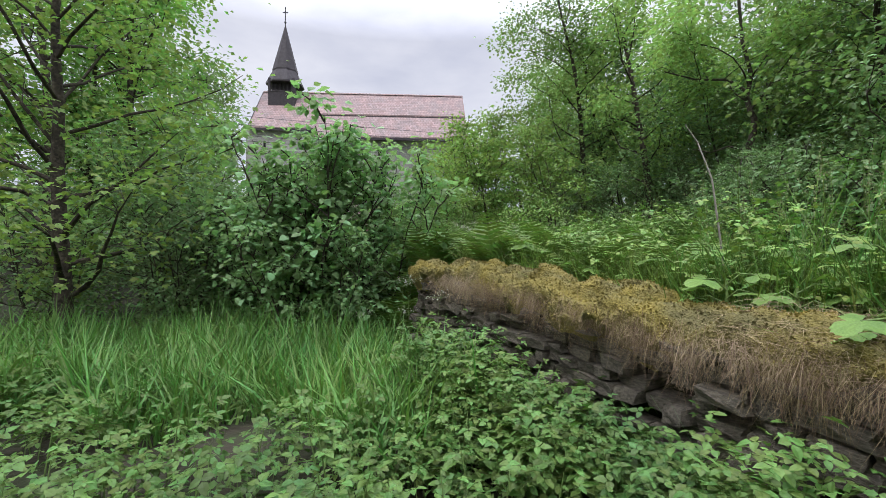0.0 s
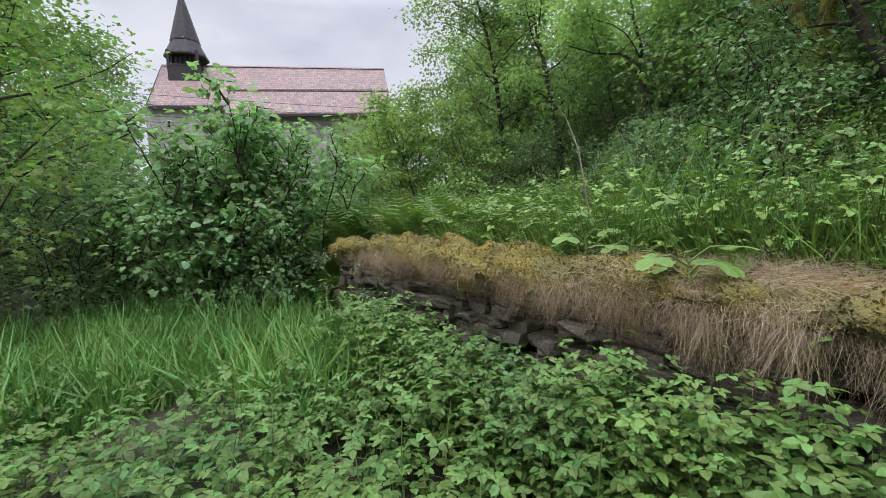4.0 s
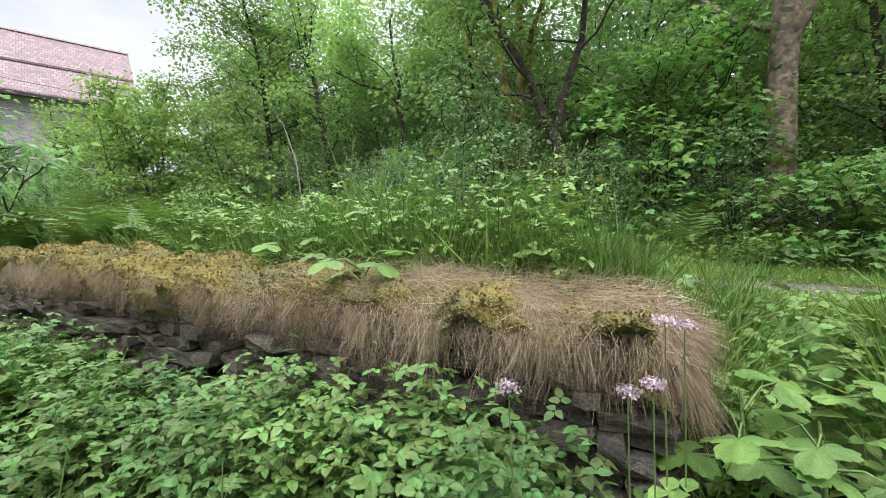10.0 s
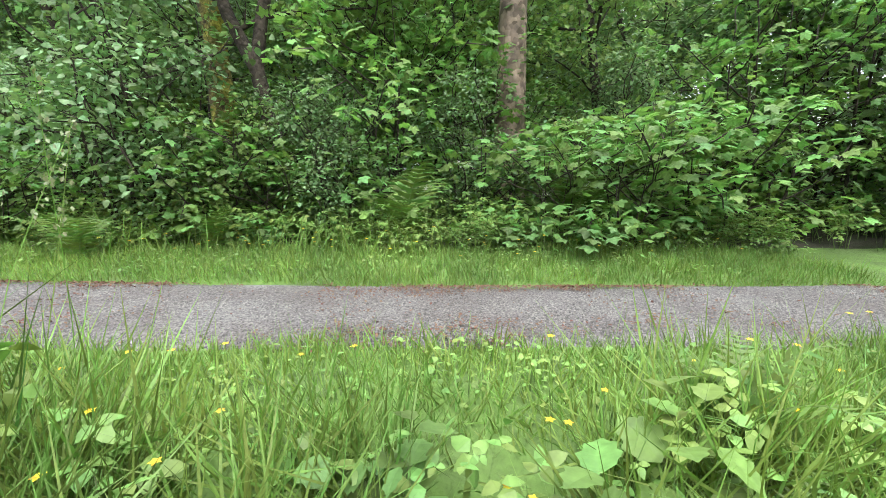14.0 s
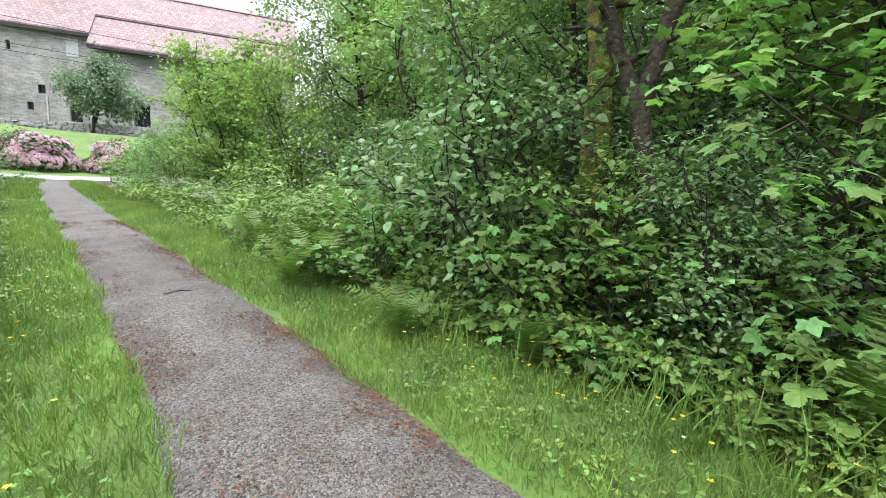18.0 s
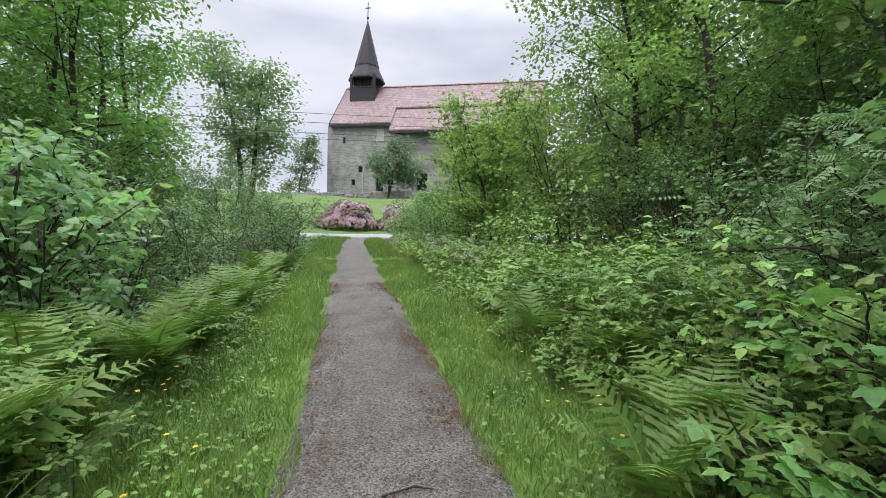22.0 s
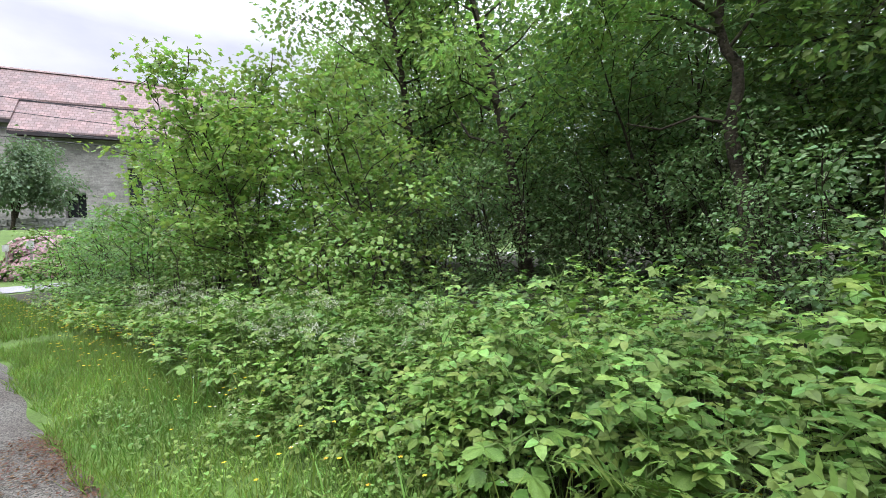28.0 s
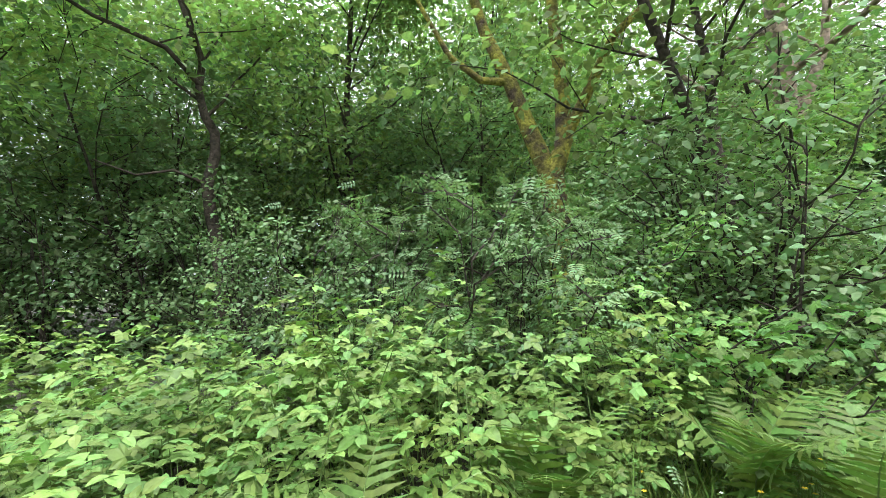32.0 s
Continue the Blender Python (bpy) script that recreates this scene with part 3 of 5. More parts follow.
SAPLING = tree_meshes(24, 6.2, 0.05, 1.7, 0.1, 34, 4, 3000, PALMATE, 0.11, 0.27, M_BARK, M_SAP, fork=3, flat=0.4, level=0.5, loose=True)
BROADLEAF = tree_meshes(25, 2.2, 0.025, 1.3, 0.05, 20, 3, 760, PALMATE, 0.135, 0.24, M_BARK, M_MAPLE, fork=4, flat=0.22, level=0.2, loose=True)
ROWAN = tree_meshes(26, 2.7, 0.025, 1.2, 0.1, 16, 4, 460, leaf_compound(11, leaf_four(0.22)), 0.17, 0.22, M_BARK, M_DARKLEAF, fork=4, loose=True)
FAR_A = tree_meshes(31, 15, 0.25, 4.2, 0.12, 22, 4, 3600, SIMPLE, 0.52, 0.6, M_BARK, M_FAR)
ASH = tree_meshes(33, 14.5, 0.3, 2.5, 0.3, 34, 6, 9500, SIMPLE, 0.26, 0.5, M_BARK, M_FAR, fork=2)
WEEPING = tree_meshes(34, 7.0, 0.2, 3.0, 0.5, 18, 6, 8500, SIMPLE, 0.28, 0.42, M_BARK, M_WILLOW, fork=2, droop=0.25, flat=1.3, loose=True)


def clear_of_sky(x, y, r):
    """Whether a tall crown leaves the view to the church open."""
    return x - r > 3.5 - 0.1086 * y and x - r > 0.035 * y + 0.2


def woods():
    rng = np.random.default_rng(5)
    one = [
        ("sycamore_tree", BIG, 10.2, 1.83, -60, 1.06, "tall sycamore with a pale flaking trunk behind the verge"),
        ("alder_tree", CROOK_BY_PATH, 7.75, 4.7, -50, 1.0, "dark leaning tree among bushes at the path"),
        ("alder_tree", ALDER_A, 11.9, 0.4, 20, 0.68, "slender tree with a thin grey stem"),
        ("alder_tree", ALDER_A, 7.3, 21.8, 200, 1.05, "light-crowned alder rising over the saplings"),
        ("alder_tree", ALDER_B, 8.6, 28.4, 90, 1.15, "light-crowned alder with dark forked stems"),
        ("alder_tree", MOSSY, 8.75, 6.75, -104, 1.0, "twin-stemmed tree covered in yellow-green moss"),
        ("alder_tree", CROOK_BY_CANES, 9.0, 12.4, -61, 1.0, "crooked dark tree behind the raspberry thicket"),
        ("alder_tree", ALDER_A, 17.0, 9.5, 30, 1.0, "tall woodland alder with dark stem"),
        ("alder_tree", ALDER_B, 16.0, 13.2, 130, 1.05, "tall woodland alder with dark stem"),
        ("hazel_tree", HAZEL, 12.6, 10.3, 200, 1.1, "leafy hazel tree inside the wood"),
        ("hazel_tree", HAZEL, 12.4, -2.4, 70, 1.0, "leafy hazel tree inside the wood"),
        ("hazel_tree", HAZEL, 14.3, -1.0, 130, 1.1, "leafy hazel tree inside the wood"),
        ("hazel_tree", HAZEL, 13.6, -4.6, 250, 1.0, "leafy hazel tree inside the wood"),
        ("hazel_tree", HAZEL, 13.6, 8.6, 20, 1.15, "leafy hazel tree inside the wood"),
        ("hazel_tree", HAZEL, 10.8, 15.2, 20, 1.1, "leafy hazel tree inside the wood"),
        ("alder_tree", ALDER_A, 18.0, 5.8, 230, 1.0, "tall woodland alder with dark stem"),
        ("maple_tree", MAPLE_A, -5.6, 6.4, 10, 0.85, "bright green young maple at the ruin's edge"),
        ("alder_tree", ALDER_L, -13.0, 17.0, 0, 1.0, "tall dark alder beside the open view"),
        ("alder_tree", ALDER_L, -14.8, 19.5, 80, 1.1, "tall dark alder beside the open view"),
        ("alder_tree", ALDER_L, -12.6, 15.4, 220, 1.0, "tall dark alder beside the open view"),
        ("alder_tree", ALDER_L, -11.0, 11.5, 60, 1.0, "tall alder with several leaning stems"),
        ("alder_tree", ALDER_L, -10.6, 14.6, 150, 1.0, "tall dark alder with dense hanging leaves"),
    ]
    for nm, me, x, y, rz, s, lab in one:
        tree(nm, me, x, y, rz, s, lab, "tree")
    kinds = [ALDER_A, HAZEL, ALDER_B, HAZEL]
    k = 0
    for u in np.arange(-13, 30, 3.7):
        for v in np.arange(6.3, 23, 4.0):
            uu, vv = u + rng.uniform(-1.2, 1.2), v + rng.uniform(-1.0, 1.2)
            turn, grow = rng.uniform(0, 360), rng.uniform(0.8, 1.05)
            x, y = W(uu, vv)
            me = kinds[k % 4]
            k += 1
            near = min((x - a) ** 2 + (y - b) ** 2 for a, b in ((9.6, 1.75), (8.9, 7.1), (9.0, 12.4), (7.75, 4.7), (11, 14)))
            if near < 4.5 or (-5 < uu < 6 and (k // 2) % 2 == 0) or (me is not HAZEL and uu > 15 and k % 3 == 0) or (me is not HAZEL and -2 < uu < 4 and vv < 12.5) or (-2 < uu < 15 and vv < 9.0) or (me is not HAZEL and vv < 10) or not clear_of_sky(x, y, 2.4 if me is HAZEL else 3.2):
                continue
            tree("hazel_tree" if me is HAZEL else "alder_tree", me, x, y, turn, grow, "leafy hazel tree inside the wood" if me is HAZEL else "slender woodland alder with dark bark", "tree", "trees of the wood")
    for x, y in ((-16, 9), (-17, 14), (-14, 3), (-17, 22), (-19, 17), (-14, -2), (-10, -8), (-4, -10), (3, -11), (11, -8), (14, -5)):
        tree("alder_tree", ALDER_L, x, y, rng.uniform(0, 360), rng.uniform(0.8, 1.05), "woodland tree standing beyond the ruin", "tree", "trees of the wood")
        k += 1
    for i in range(30):
        a = radians(-165 + i * 10.6)
        d = rng.uniform(30, 44)
        x, y = 4 + d * math.sin(a), 6 + d * math.cos(a)
        if -0.85 < math.atan2(x - 2, y - 4) < 0.3:
            continue
        tree("far_tree", FAR_A, x, y, rng.uniform(0, 360), rng.uniform(0.75, 1.1), "distant leafy tree closing the view", "tree", "far trees")
    for u in np.arange(-6, 16, 2.3):
        x, y = W(u, 15.5 + rng.uniform(-1, 1.5))
        tree("hazel_tree", HAZEL, x, y, rng.uniform(0, 360), rng.uniform(1.15, 1.4), "tall dense hazel deep in the wood", "tree", "trees of the wood")
    tree("ash_tree", ASH, -20.5, 35, 0, 1.3, "tall slender ash tree beyond the lane")
    tree("churchyard_tree", FAR_A, -36, 67, 40, 0.75, "round leafy tree beside the church corner")
    tree("churchyard_tree", FAR_A, -45, 62, 90, 0.6, "round leafy tree near the churchyard")
    tree("weeping_ash", WEEPING, -18.3, 61.4, 0, 1.25, "small weeping tree before the church wall")


woods()


def shrubs():
    rng = np.random.default_rng(9)
    for x, y, rz, s in ((-2.05, 7.1, 0, 1.18), (-2.95, 7.6, 120, 1.02), (-2.3, 6.5, 200, 0.78), (-1.15, 7.3, 300, 1.06), (-3.8, 8.2, 40, 0.85), (-1.6, 6.7, 70, 0.66)):
        tree("hazel_bush", WALL_BUSH, x, y, rz, s, "dense dark green bush where the ruined wall ends", "bush", "bushes at the wall's end")
    for x, y, s in ((2.3, 18.5, 1.05), (1.2, 20.0, 0.95), (0.7, 23, 1.15), (0.0, 25.8, 1.15), (2.6, 22.5, 1.2), (4.5, 16.5, 0.9), (4.2, 20, 1.2), (1.4, 28, 1.1)):
        tree("maple_sapling", SAPLING, x, y, rng.uniform(0, 360), s, "light green maple sapling in the thicket by the path", "sapling", "saplings by the path")
    for u in np.arange(-12, 26, 1.7):
        for v in (3.2, 5.0):
            x, y = W(u + rng.uniform(-0.6, 0.6), v + rng.uniform(-0.4, 0.6))
            if (4 < u < 14) or (v > 4 and -1 < u < 14):
                continue
            me = (SHRUB_A, SHRUB_B, SHRUB_C)[int(rng.integers(3))]
            tree("thicket_bush", me, x, y, rng.uniform(0, 360), rng.uniform(0.65, 1.0) * (0.75 if v < 4 and me is not SHRUB_C else 1), "leafy green bush at the wood's edge", "bush", "bushes at the wood's edge")
    for x, y in ((-7, 7.4), (-8.5, 9), (-6, 10.5), (-4.4, 13), (-9, 5), (-10, 3), (-5.2, 9), (-4.2, 16), (-7, 15), (-6.5, 18), (-8, 22)):
        tree("thicket_bush", (SHRUB_A, SHRUB_C)[int(rng.integers(2))], x, y, rng.uniform(0, 360), rng.uniform(0.75, 1.1), "dark leafy bush beyond the ruin", "bush", "bushes beyond the ruin")
    for u, v, me, s in ((0.2, 2.9, SHRUB_A, 0.6), (1.4, 2.9, SHRUB_C, 0.8), (2.8, 2.9, SHRUB_A, 0.95), (3.8, 3.3, SHRUB_A, 0.78), (4.8, 3.7, SHRUB_A, 0.62), (6.4, 4.8, SHRUB_A, 0.65), (7.0, 6.6, SHRUB_A, 0.68), (12.8, 4.8, SHRUB_C, 1.0)):
        x, y = W(u, v)
        tree("thicket_bush", me, x, y, rng.uniform(0, 360), s, "tall leafy bush leaning towards the path", "bush", "bushes by the path")
    tree("thicket_bush", SHRUB_A, 6.6, 5.2, 75, 1.15, "tall leafy bush between path and alder", "bush", "bushes by the path")
    for u in np.arange(-3, 17, 1.7):
        x, y = W(u + rng.uniform(-0.5, 0.5), 9.3 + rng.uniform(-0.8, 0.8))
        tree("thicket_bush", SHRUB_A, x, y, rng.uniform(0, 360), rng.uniform(0.8, 1.15), "leafy bush under the woodland trees", "bush", "bushes in the wood")
    for x, y, s in ((6.4, 8.2, 1.0), (5.8, 7.2, 0.8), (6.9, 9.4, 0.9)):
        tree("rowan_bush", ROWAN, x, y, rng.uniform(0, 360), s, "young rowan with feathery compound leaves", "bush", "young rowans")
    for u, v, me, s in ((27, -4.5, SHRUB_A, 1.1), (29, -6.5, SHRUB_A, 1.3), (26, -8, HAZEL, 0.6), (30, -10, SHRUB_A, 1.4), (31, -4.2, SHRUB_C, 0.9), (23, -5.5, SHRUB_C, 1.1), (31, -14, HAZEL, 0.7), (28, -13, SHRUB_A, 1.3), (20, -4.6, SHRUB_C, 1.0), (17, -5, SHRUB_A, 1.0), (14, -5.2, SHRUB_A, 1.0), (11, -5.4, SHRUB_A, 1.0), (12.5, -7, HAZEL, 0.6), (9.5, -6, SHRUB_A, 0.9), (15.5, -7.5, HAZEL, 0.65), (22, -9, HAZEL, 0.7), (30.5, -3.3, SHRUB_C, 0.9), (31.8, -5.6, SHRUB_A, 1.15), (31.6, -8.2, SHRUB_A, 1.3), (32, -11, SHRUB_A, 1.4), (31, 5.4, SHRUB_C, 1.2), (30, 7.4, SHRUB_A, 1.2), (31.5, -20, HAZEL, 0.8), (30, -26, HAZEL, 0.9)):
        x, y = W(u, v)
        tree("thicket_bush", me, x, y, rng.uniform(0, 360), s, "rounded dark bush beside the path and lane", "bush", "bushes by the lane")
    for x, y, s in ((8.3, 0.7, 0.75), (8.5, -0.1, 0.85), (9.0, 1.6, 0.68), (8.0, 3.7, 0.7), (6.6, 4.6, 0.75), (9.2, -1.0, 0.9), (6.9, 3.9, 0.6), (5.2, 6.2, 0.6), (10.3, -0.2, 1.0)):
        tree("sycamore_seedling", BROADLEAF, x, y, rng.uniform(0, 360), s, "young sycamore with broad lobed leaves", "bush", "young sycamores")


shrubs()
for ex, ey, es in ((9.0, 3.3, 1.05), (9.9, 4.1, 1.2), (10.9, 2.9, 1.2), (10.4, -1.7, 1.0), (11.5, -2.9, 1.2), (11.4, 3.9, 1.3)):
    tree("young_maple", SHRUB_B, ex, ey, ex * 70, es, "young maple with layered lobed leaves in the wood", "bush", "young maples")


# ---- low growth ----
def grass_field(name, n, u, v, height, width, mat, label, seed, keep=None, lean=0.35, template=BLADE, lift=None):
    rng = np.random.default_rng(seed)
    uu, vv = rng.uniform(u[0], u[1], n), rng.uniform(v[0], v[1], n)
    x, y = W(uu, vv)
    k = np.ones(n, bool) if keep is None else keep(uu, vv, x, y, rng)
    x, y, uu, vv = x[k], y[k], uu[k], vv[k]
    n = len(x)
    pos = np.stack([x, y, ground(x, y) - 0.01 + (0 if lift is None else lift(uu, vv))], -1)
    axis = norm(rng.normal(0, lean, (n, 3)) * rng.choice([0.6, 1.0, 1.6], (n, 1)) * np.array([1, 1, 0]) + np.array([0, 0, 1.0]))
    up = norm(np.stack([np.cos(t := rng.uniform(0, 6.28, n)), np.sin(t), np.zeros(n)], -1))
    h = height * rng.uniform(0.5, 1.2, n) * (1 + 0.25 * wave(x * 1.7, y * 1.5)) * (1 + 0.4 * wave(x * 7.1, y * 6.3))
    size = np.stack([np.full(n, width / 0.03) * rng.uniform(0.7, 1.3, n), h, h], -1)
    ch = scatter(*template, frames(axis, up), pos, size)
    return tagged(mesh_ob(name, [(*ch, 0)], [mat]), label, "grass", kind="stuff")


def herb_field(name, n, u, v, height, leafsize, leaf, mat, label, seed, per=10, keep=None, category="herbs", spread=0.16, low=0.3, tall=None):
    """Leafy herbs: a stalk each, leaves in tiers, the upper ones smaller."""
    rng = np.random.default_rng(seed)
    uu, vv = rng.uniform(u[0], u[1], n), rng.uniform(v[0], v[1], n)
    x, y = W(uu, vv)
    k = np.ones(n, bool) if keep is None else keep(uu, vv, x, y, rng)
    x, y = x[k], y[k]
    n = len(x)
    h = height * rng.uniform(0.45, 1.15, n) * (1 + 0.42 * wave(x * 1.5, y * 1.4))
    if tall is not None:
        h = h * tall(*UV(x, y))
    root = np.stack([x, y, ground(x, y)], -1)
    tip = root + np.stack([rng.normal(0, 0.14, n) * h, rng.normal(0, 0.14, n) * h, h], -1)
    a = rng.uniform(0, 6.28, n)
    rep = lambda q: np.repeat(q, per, axis=0)
    t = np.tile(np.linspace(low, 1.0, per), n) + rng.normal(0, 0.05, n * per)
    ang = rep(a) + np.tile(np.arange(per) * 2.4, n) + rng.normal(0, 0.3, n * per)
    out = np.stack([np.cos(ang), np.sin(ang), np.zeros(n * per)], -1)
    reach = spread * rng.uniform(0.2, 1.0, n * per) * (1.15 - t)
    pos = rep(root) * (1 - t)[:, None] + rep(tip) * t[:, None] + out * reach[:, None]
    axis = norm(out + np.stack([np.zeros(n * per)] * 2 + [rng.normal(0.0, 0.35, n * per)], -1))
    up = norm(rng.normal(0, 0.3, (n * per, 3)) + np.array([0, 0, 1.0]))
    size = leafsize * rng.uniform(0.55, 1.25, n * per) * (1.15 - 0.45 * t)
    leaves = scatter(*leaf, frames(axis, up), pos, size)
    st = np.array([[-1, 0, 0], [1, 0, 0], [0, 1, 0.0]]), np.array([[0, 1, 2]])
    s_axis = tip - root
    ln = np.linalg.norm(s_axis, axis=1)
    sup = norm(np.stack([np.cos(a), np.sin(a), np.zeros(n)], -1))
    stems = scatter(*st, frames(s_axis, sup), root, np.stack([np.full(n, 0.005), ln, ln], -1))
    return tagged(mesh_ob(name, [(*leaves, 0), (*stems, 1)], [mat, M_STALK]), label, category, kind="stuff")


def off_path(u, v, a, b):
    s = np.abs(v - centre(u)) - HALF
    return (s > a + 0.06 * np.sin(u * 2.1) + 0.04 * np.sin(u * 5.7)) & (s < b)


grass_field("verge_grass", 140000, (-5, 17), (-1.9, 2.5), 0.15, 0.0035, M_GRASS, "short green grass along both path edges", 41, lambda u, v, x, y, r: off_path(u, v, -0.02, 1.45) & ((v > 0) | (v > -1.35 + 0.12 * np.sin(u * 2.7))))
grass_field("far_verge_grass", 22000, (18, 33), (-2.2, 2.4), 0.2, 0.009, M_GRASS, "short green grass along the far path", 49, lambda u, v, x, y, r: off_path(u, v, 0.0, 1.6))
grass_field("tall_grass", 30000, (0.2, 8.8), (-11, -2.9), 0.7, 0.011, M_TALL, "dense tall green grass in the ruin's hollow", 42, lambda u, v, x, y, r: (v < WALL_V - 0.5 - 0.2 * np.sin(u * 2.3)) & (np.hypot(x + 0.2, y) > 3.0 + 0.3 * np.sin(x * 3) + 0.55 * np.clip(-x, 0, 4)) & (x > -1.25 * y + 0.8 * r.random(len(x))), lean=0.26, template=blade_template(0.5, 0.03))
grass_field("bank_grass", 34000, (-4.5, 4.5), (-3.9, -1.3), 0.5, 0.005, M_GRASS, "long bright grass between wall and path", 50, lambda u, v, x, y, r: (np.abs(y + 0.43 - 0.235 * (x - 1.6)) > 0.28) & (u < WALL_U0 - 0.1) | (np.abs(y + 0.43 - 0.235 * (x - 1.6)) > 0.28) & (v > WALL_V + 0.15) & (np.hypot(x - 3.78, y - 0.2) > 0.85), lean=0.4)
grass_field("wall_top_grass", 21000, (-0.3, 5.8), (-2.55, -1.5), 0.42, 0.0038, M_GRASS, "long grass growing behind the moss cap", 57, lambda u, v, x, y, r: (r.random(len(u)) < 0.55 + 0.45 * np.sin(u * 2.2 + 1)) & (r.random(len(u)) < step(-2.55, -2.05, v)), lean=0.45, lift=lambda u, v: (0.13 + 0.03 * u) * (1 - step(-2.2, -1.6, v)))
grass_field("seeding_grass", 2600, (-0.3, 2.6), (-2.35, -1.6), 0.68, 0.0042, M_TALL, "tall fine grass rising behind the broken wall", 36, lambda u, v, x, y, r: (wave(x * 2.6, y * 2.2) + r.normal(0, 0.3, len(u)) > 0.0) & (np.hypot(x - 3.78, y - 0.2) > 1.0), lean=0.32, template=blade_template(0.4, 0.03), lift=lambda u, v: 0.1 * (1 - step(-2.2, -1.7, v)))
herb_field("ground_elder", 5600, (-3.2, 9), (-10.5, -3.2), 0.5, 0.14, TRI_NEAR, M_ELDER, "ground elder and nettles over the ruin's floor", 43, 9, lambda u, v, x, y, r: (np.hypot(x - 0.25, y + 0.3) > 0.45) & (np.hypot(x - 0.9, y + 0.5) > 0.42) & (v < WALL_V - 0.38) & (u > WALL_U0 - 2.6) & ((np.hypot(x + 0.2, y) < 3.4) & (r.random(len(u)) < 0.75) | (v > WALL_V - 0.85) & (u < 4) | (x < -0.66 * y) & (np.hypot(x, y) < 8) & (r.random(len(u)) < 0.45) | (r.random(len(u)) < 0.06)), low=0.52)
herb_field("wall_foot_herbs", 1000, (0.0, 4.8), (-3.7, -3.06), 0.68, 0.13, TRI_NEAR, M_ELDER, "leafy herbs crowding the foot of the wall", 54, 10, low=0.52)
herb_field("bank_herbs", 950, (-4.5, 5), (-4.3, -1.5), 0.32, 0.14, TRIFOLI, M_HERB, "mixed small herbs between wall and path", 44, 9, lambda u, v, x, y, r: ((u < WALL_U0 - 0.15) | (v > WALL_V + 0.45)) & (wave(x * 1.5, y * 1.5 + 1) + r.normal(0, 0.2, len(u)) > -0.1), spread=0.12)
herb_field("bank_docks", 380, (-4.5, 1.5), (-4.3, -1.5), 0.36, 0.15, TOOTHED, M_RASP, "broad-leaved herbs between wall and path", 58, 7, lambda u, v, x, y, r: (u < WALL_U0 - 0.15) & (wave(x * 1.5, y * 1.5 + 1) < 0.25), spread=0.14)
herb_field("wall_top_herbs", 720, (0.1, 5.4), (-2.35, -1.35), 0.72, 0.12, TRIFOLI, M_HERB, "green herbs growing behind the moss", 52, 9, lambda u, v, x, y, r: wave(x * 1.6, y * 1.6) > -0.25, low=0.45)
grass_field("tall_bank_grass", 150, (1.3, 2.7), (-2.1, -1.4), 1.1, 0.006, M_TALL, "tall arching grass standing on the bank", 59, lambda u, v, x, y, r: np.hypot(x - 3.78, y - 0.2) > 1.2, lean=0.3, template=blade_template(0.5, 0.03))
grass_field("cap_edge_grass", 3600, (-0.3, 5.6), (-2.9, -2.58), 0.26, 0.0035, M_GRASS, "grass tufts rooted in the moss cap", 60, lambda u, v, x, y, r: np.sin(u * 5.1 + 0.7) + 0.6 * np.sin(u * 11.3) + r.normal(0, 0.25, len(u)) > 0.7, lean=0.5, lift=lambda u, v: 0.14 + 0.03 * u)
grass_field("border_grass", 5200, (-4, 12), (1.6, 2.8), 0.48, 0.005, M_GRASS, "longer grass where the verge meets the wood", 39, lambda u, v, x, y, r: wave(x * 2.1, y * 1.9) + r.normal(0, 0.25, len(u)) > 0.1, lean=0.4)
herb_field("verge_herbs", 6500, (-4, 14), (-2.0, 2.7), 0.13, 0.045, FOUR, M_HERB, "small clover-like herbs among the verge grass", 53, 5, lambda u, v, x, y, r: off_path(u, v, 0.15, 1.7) & (wave(x * 1.1, y * 1.4) + r.normal(0, 0.3, len(u)) > -0.1), spread=0.09)
herb_field("verge_side_herbs", 620, (-3, 14), (-1.7, -1.0), 0.32, 0.11, TRIFOLI, M_HERB, "leafy herbs along the verge", 55, 8, lambda u, v, x, y, r: (u > 0.6) & (v < -1.05 + 0.15 * np.sin(u * 1.9)) & ((u < 2) | (u > 8) | (r.random(len(u)) < 0.3)))
herb_field("border_herbs", 1700, (-5, 13), (1.6, 2.5), 0.32, 0.11, TRIFOLI, M_HERB, "leafy herbs where verge meets wood", 56, 8, lambda u, v, x, y, r: v > 1.95 + 0.2 * np.sin(u * 1.7) + 0.13 * np.sin(u * 4.1), low=0.52)
herb_field("path_herbs", 1050, (6.5, 30), (-7, -1.5), 0.55, 0.13, TRIFOLI, M_HERB, "herbs and young shoots beside the path", 45, 8, lambda u, v, x, y, r: (v > WALL_V + 0.5) | (u > WALL_U1), low=0.52)
herb_field("edge_herbs", 2200, (-10, 22), (2.05, 4.4), 0.6, 0.15, TRIFOLI, M_HERB, "mixed green undergrowth at the wood's edge", 46, 9, low=0.52)
herb_field("raspberry_thicket", 850, (4.2, 13.5), (2.3, 4.9), 1.05, 0.175, TRI_NEAR, M_RASP, "raspberry thicket with pale green compound leaves", 47, 13, lambda u, v, x, y, r: wave(x * 1.9, y * 2.1) + r.normal(0, 0.2, len(u)) > -0.1, "raspberry canes", 0.3, low=0.52, tall=lambda u, v: 1.15 - 0.45 * step(7.0, 9.6, u))
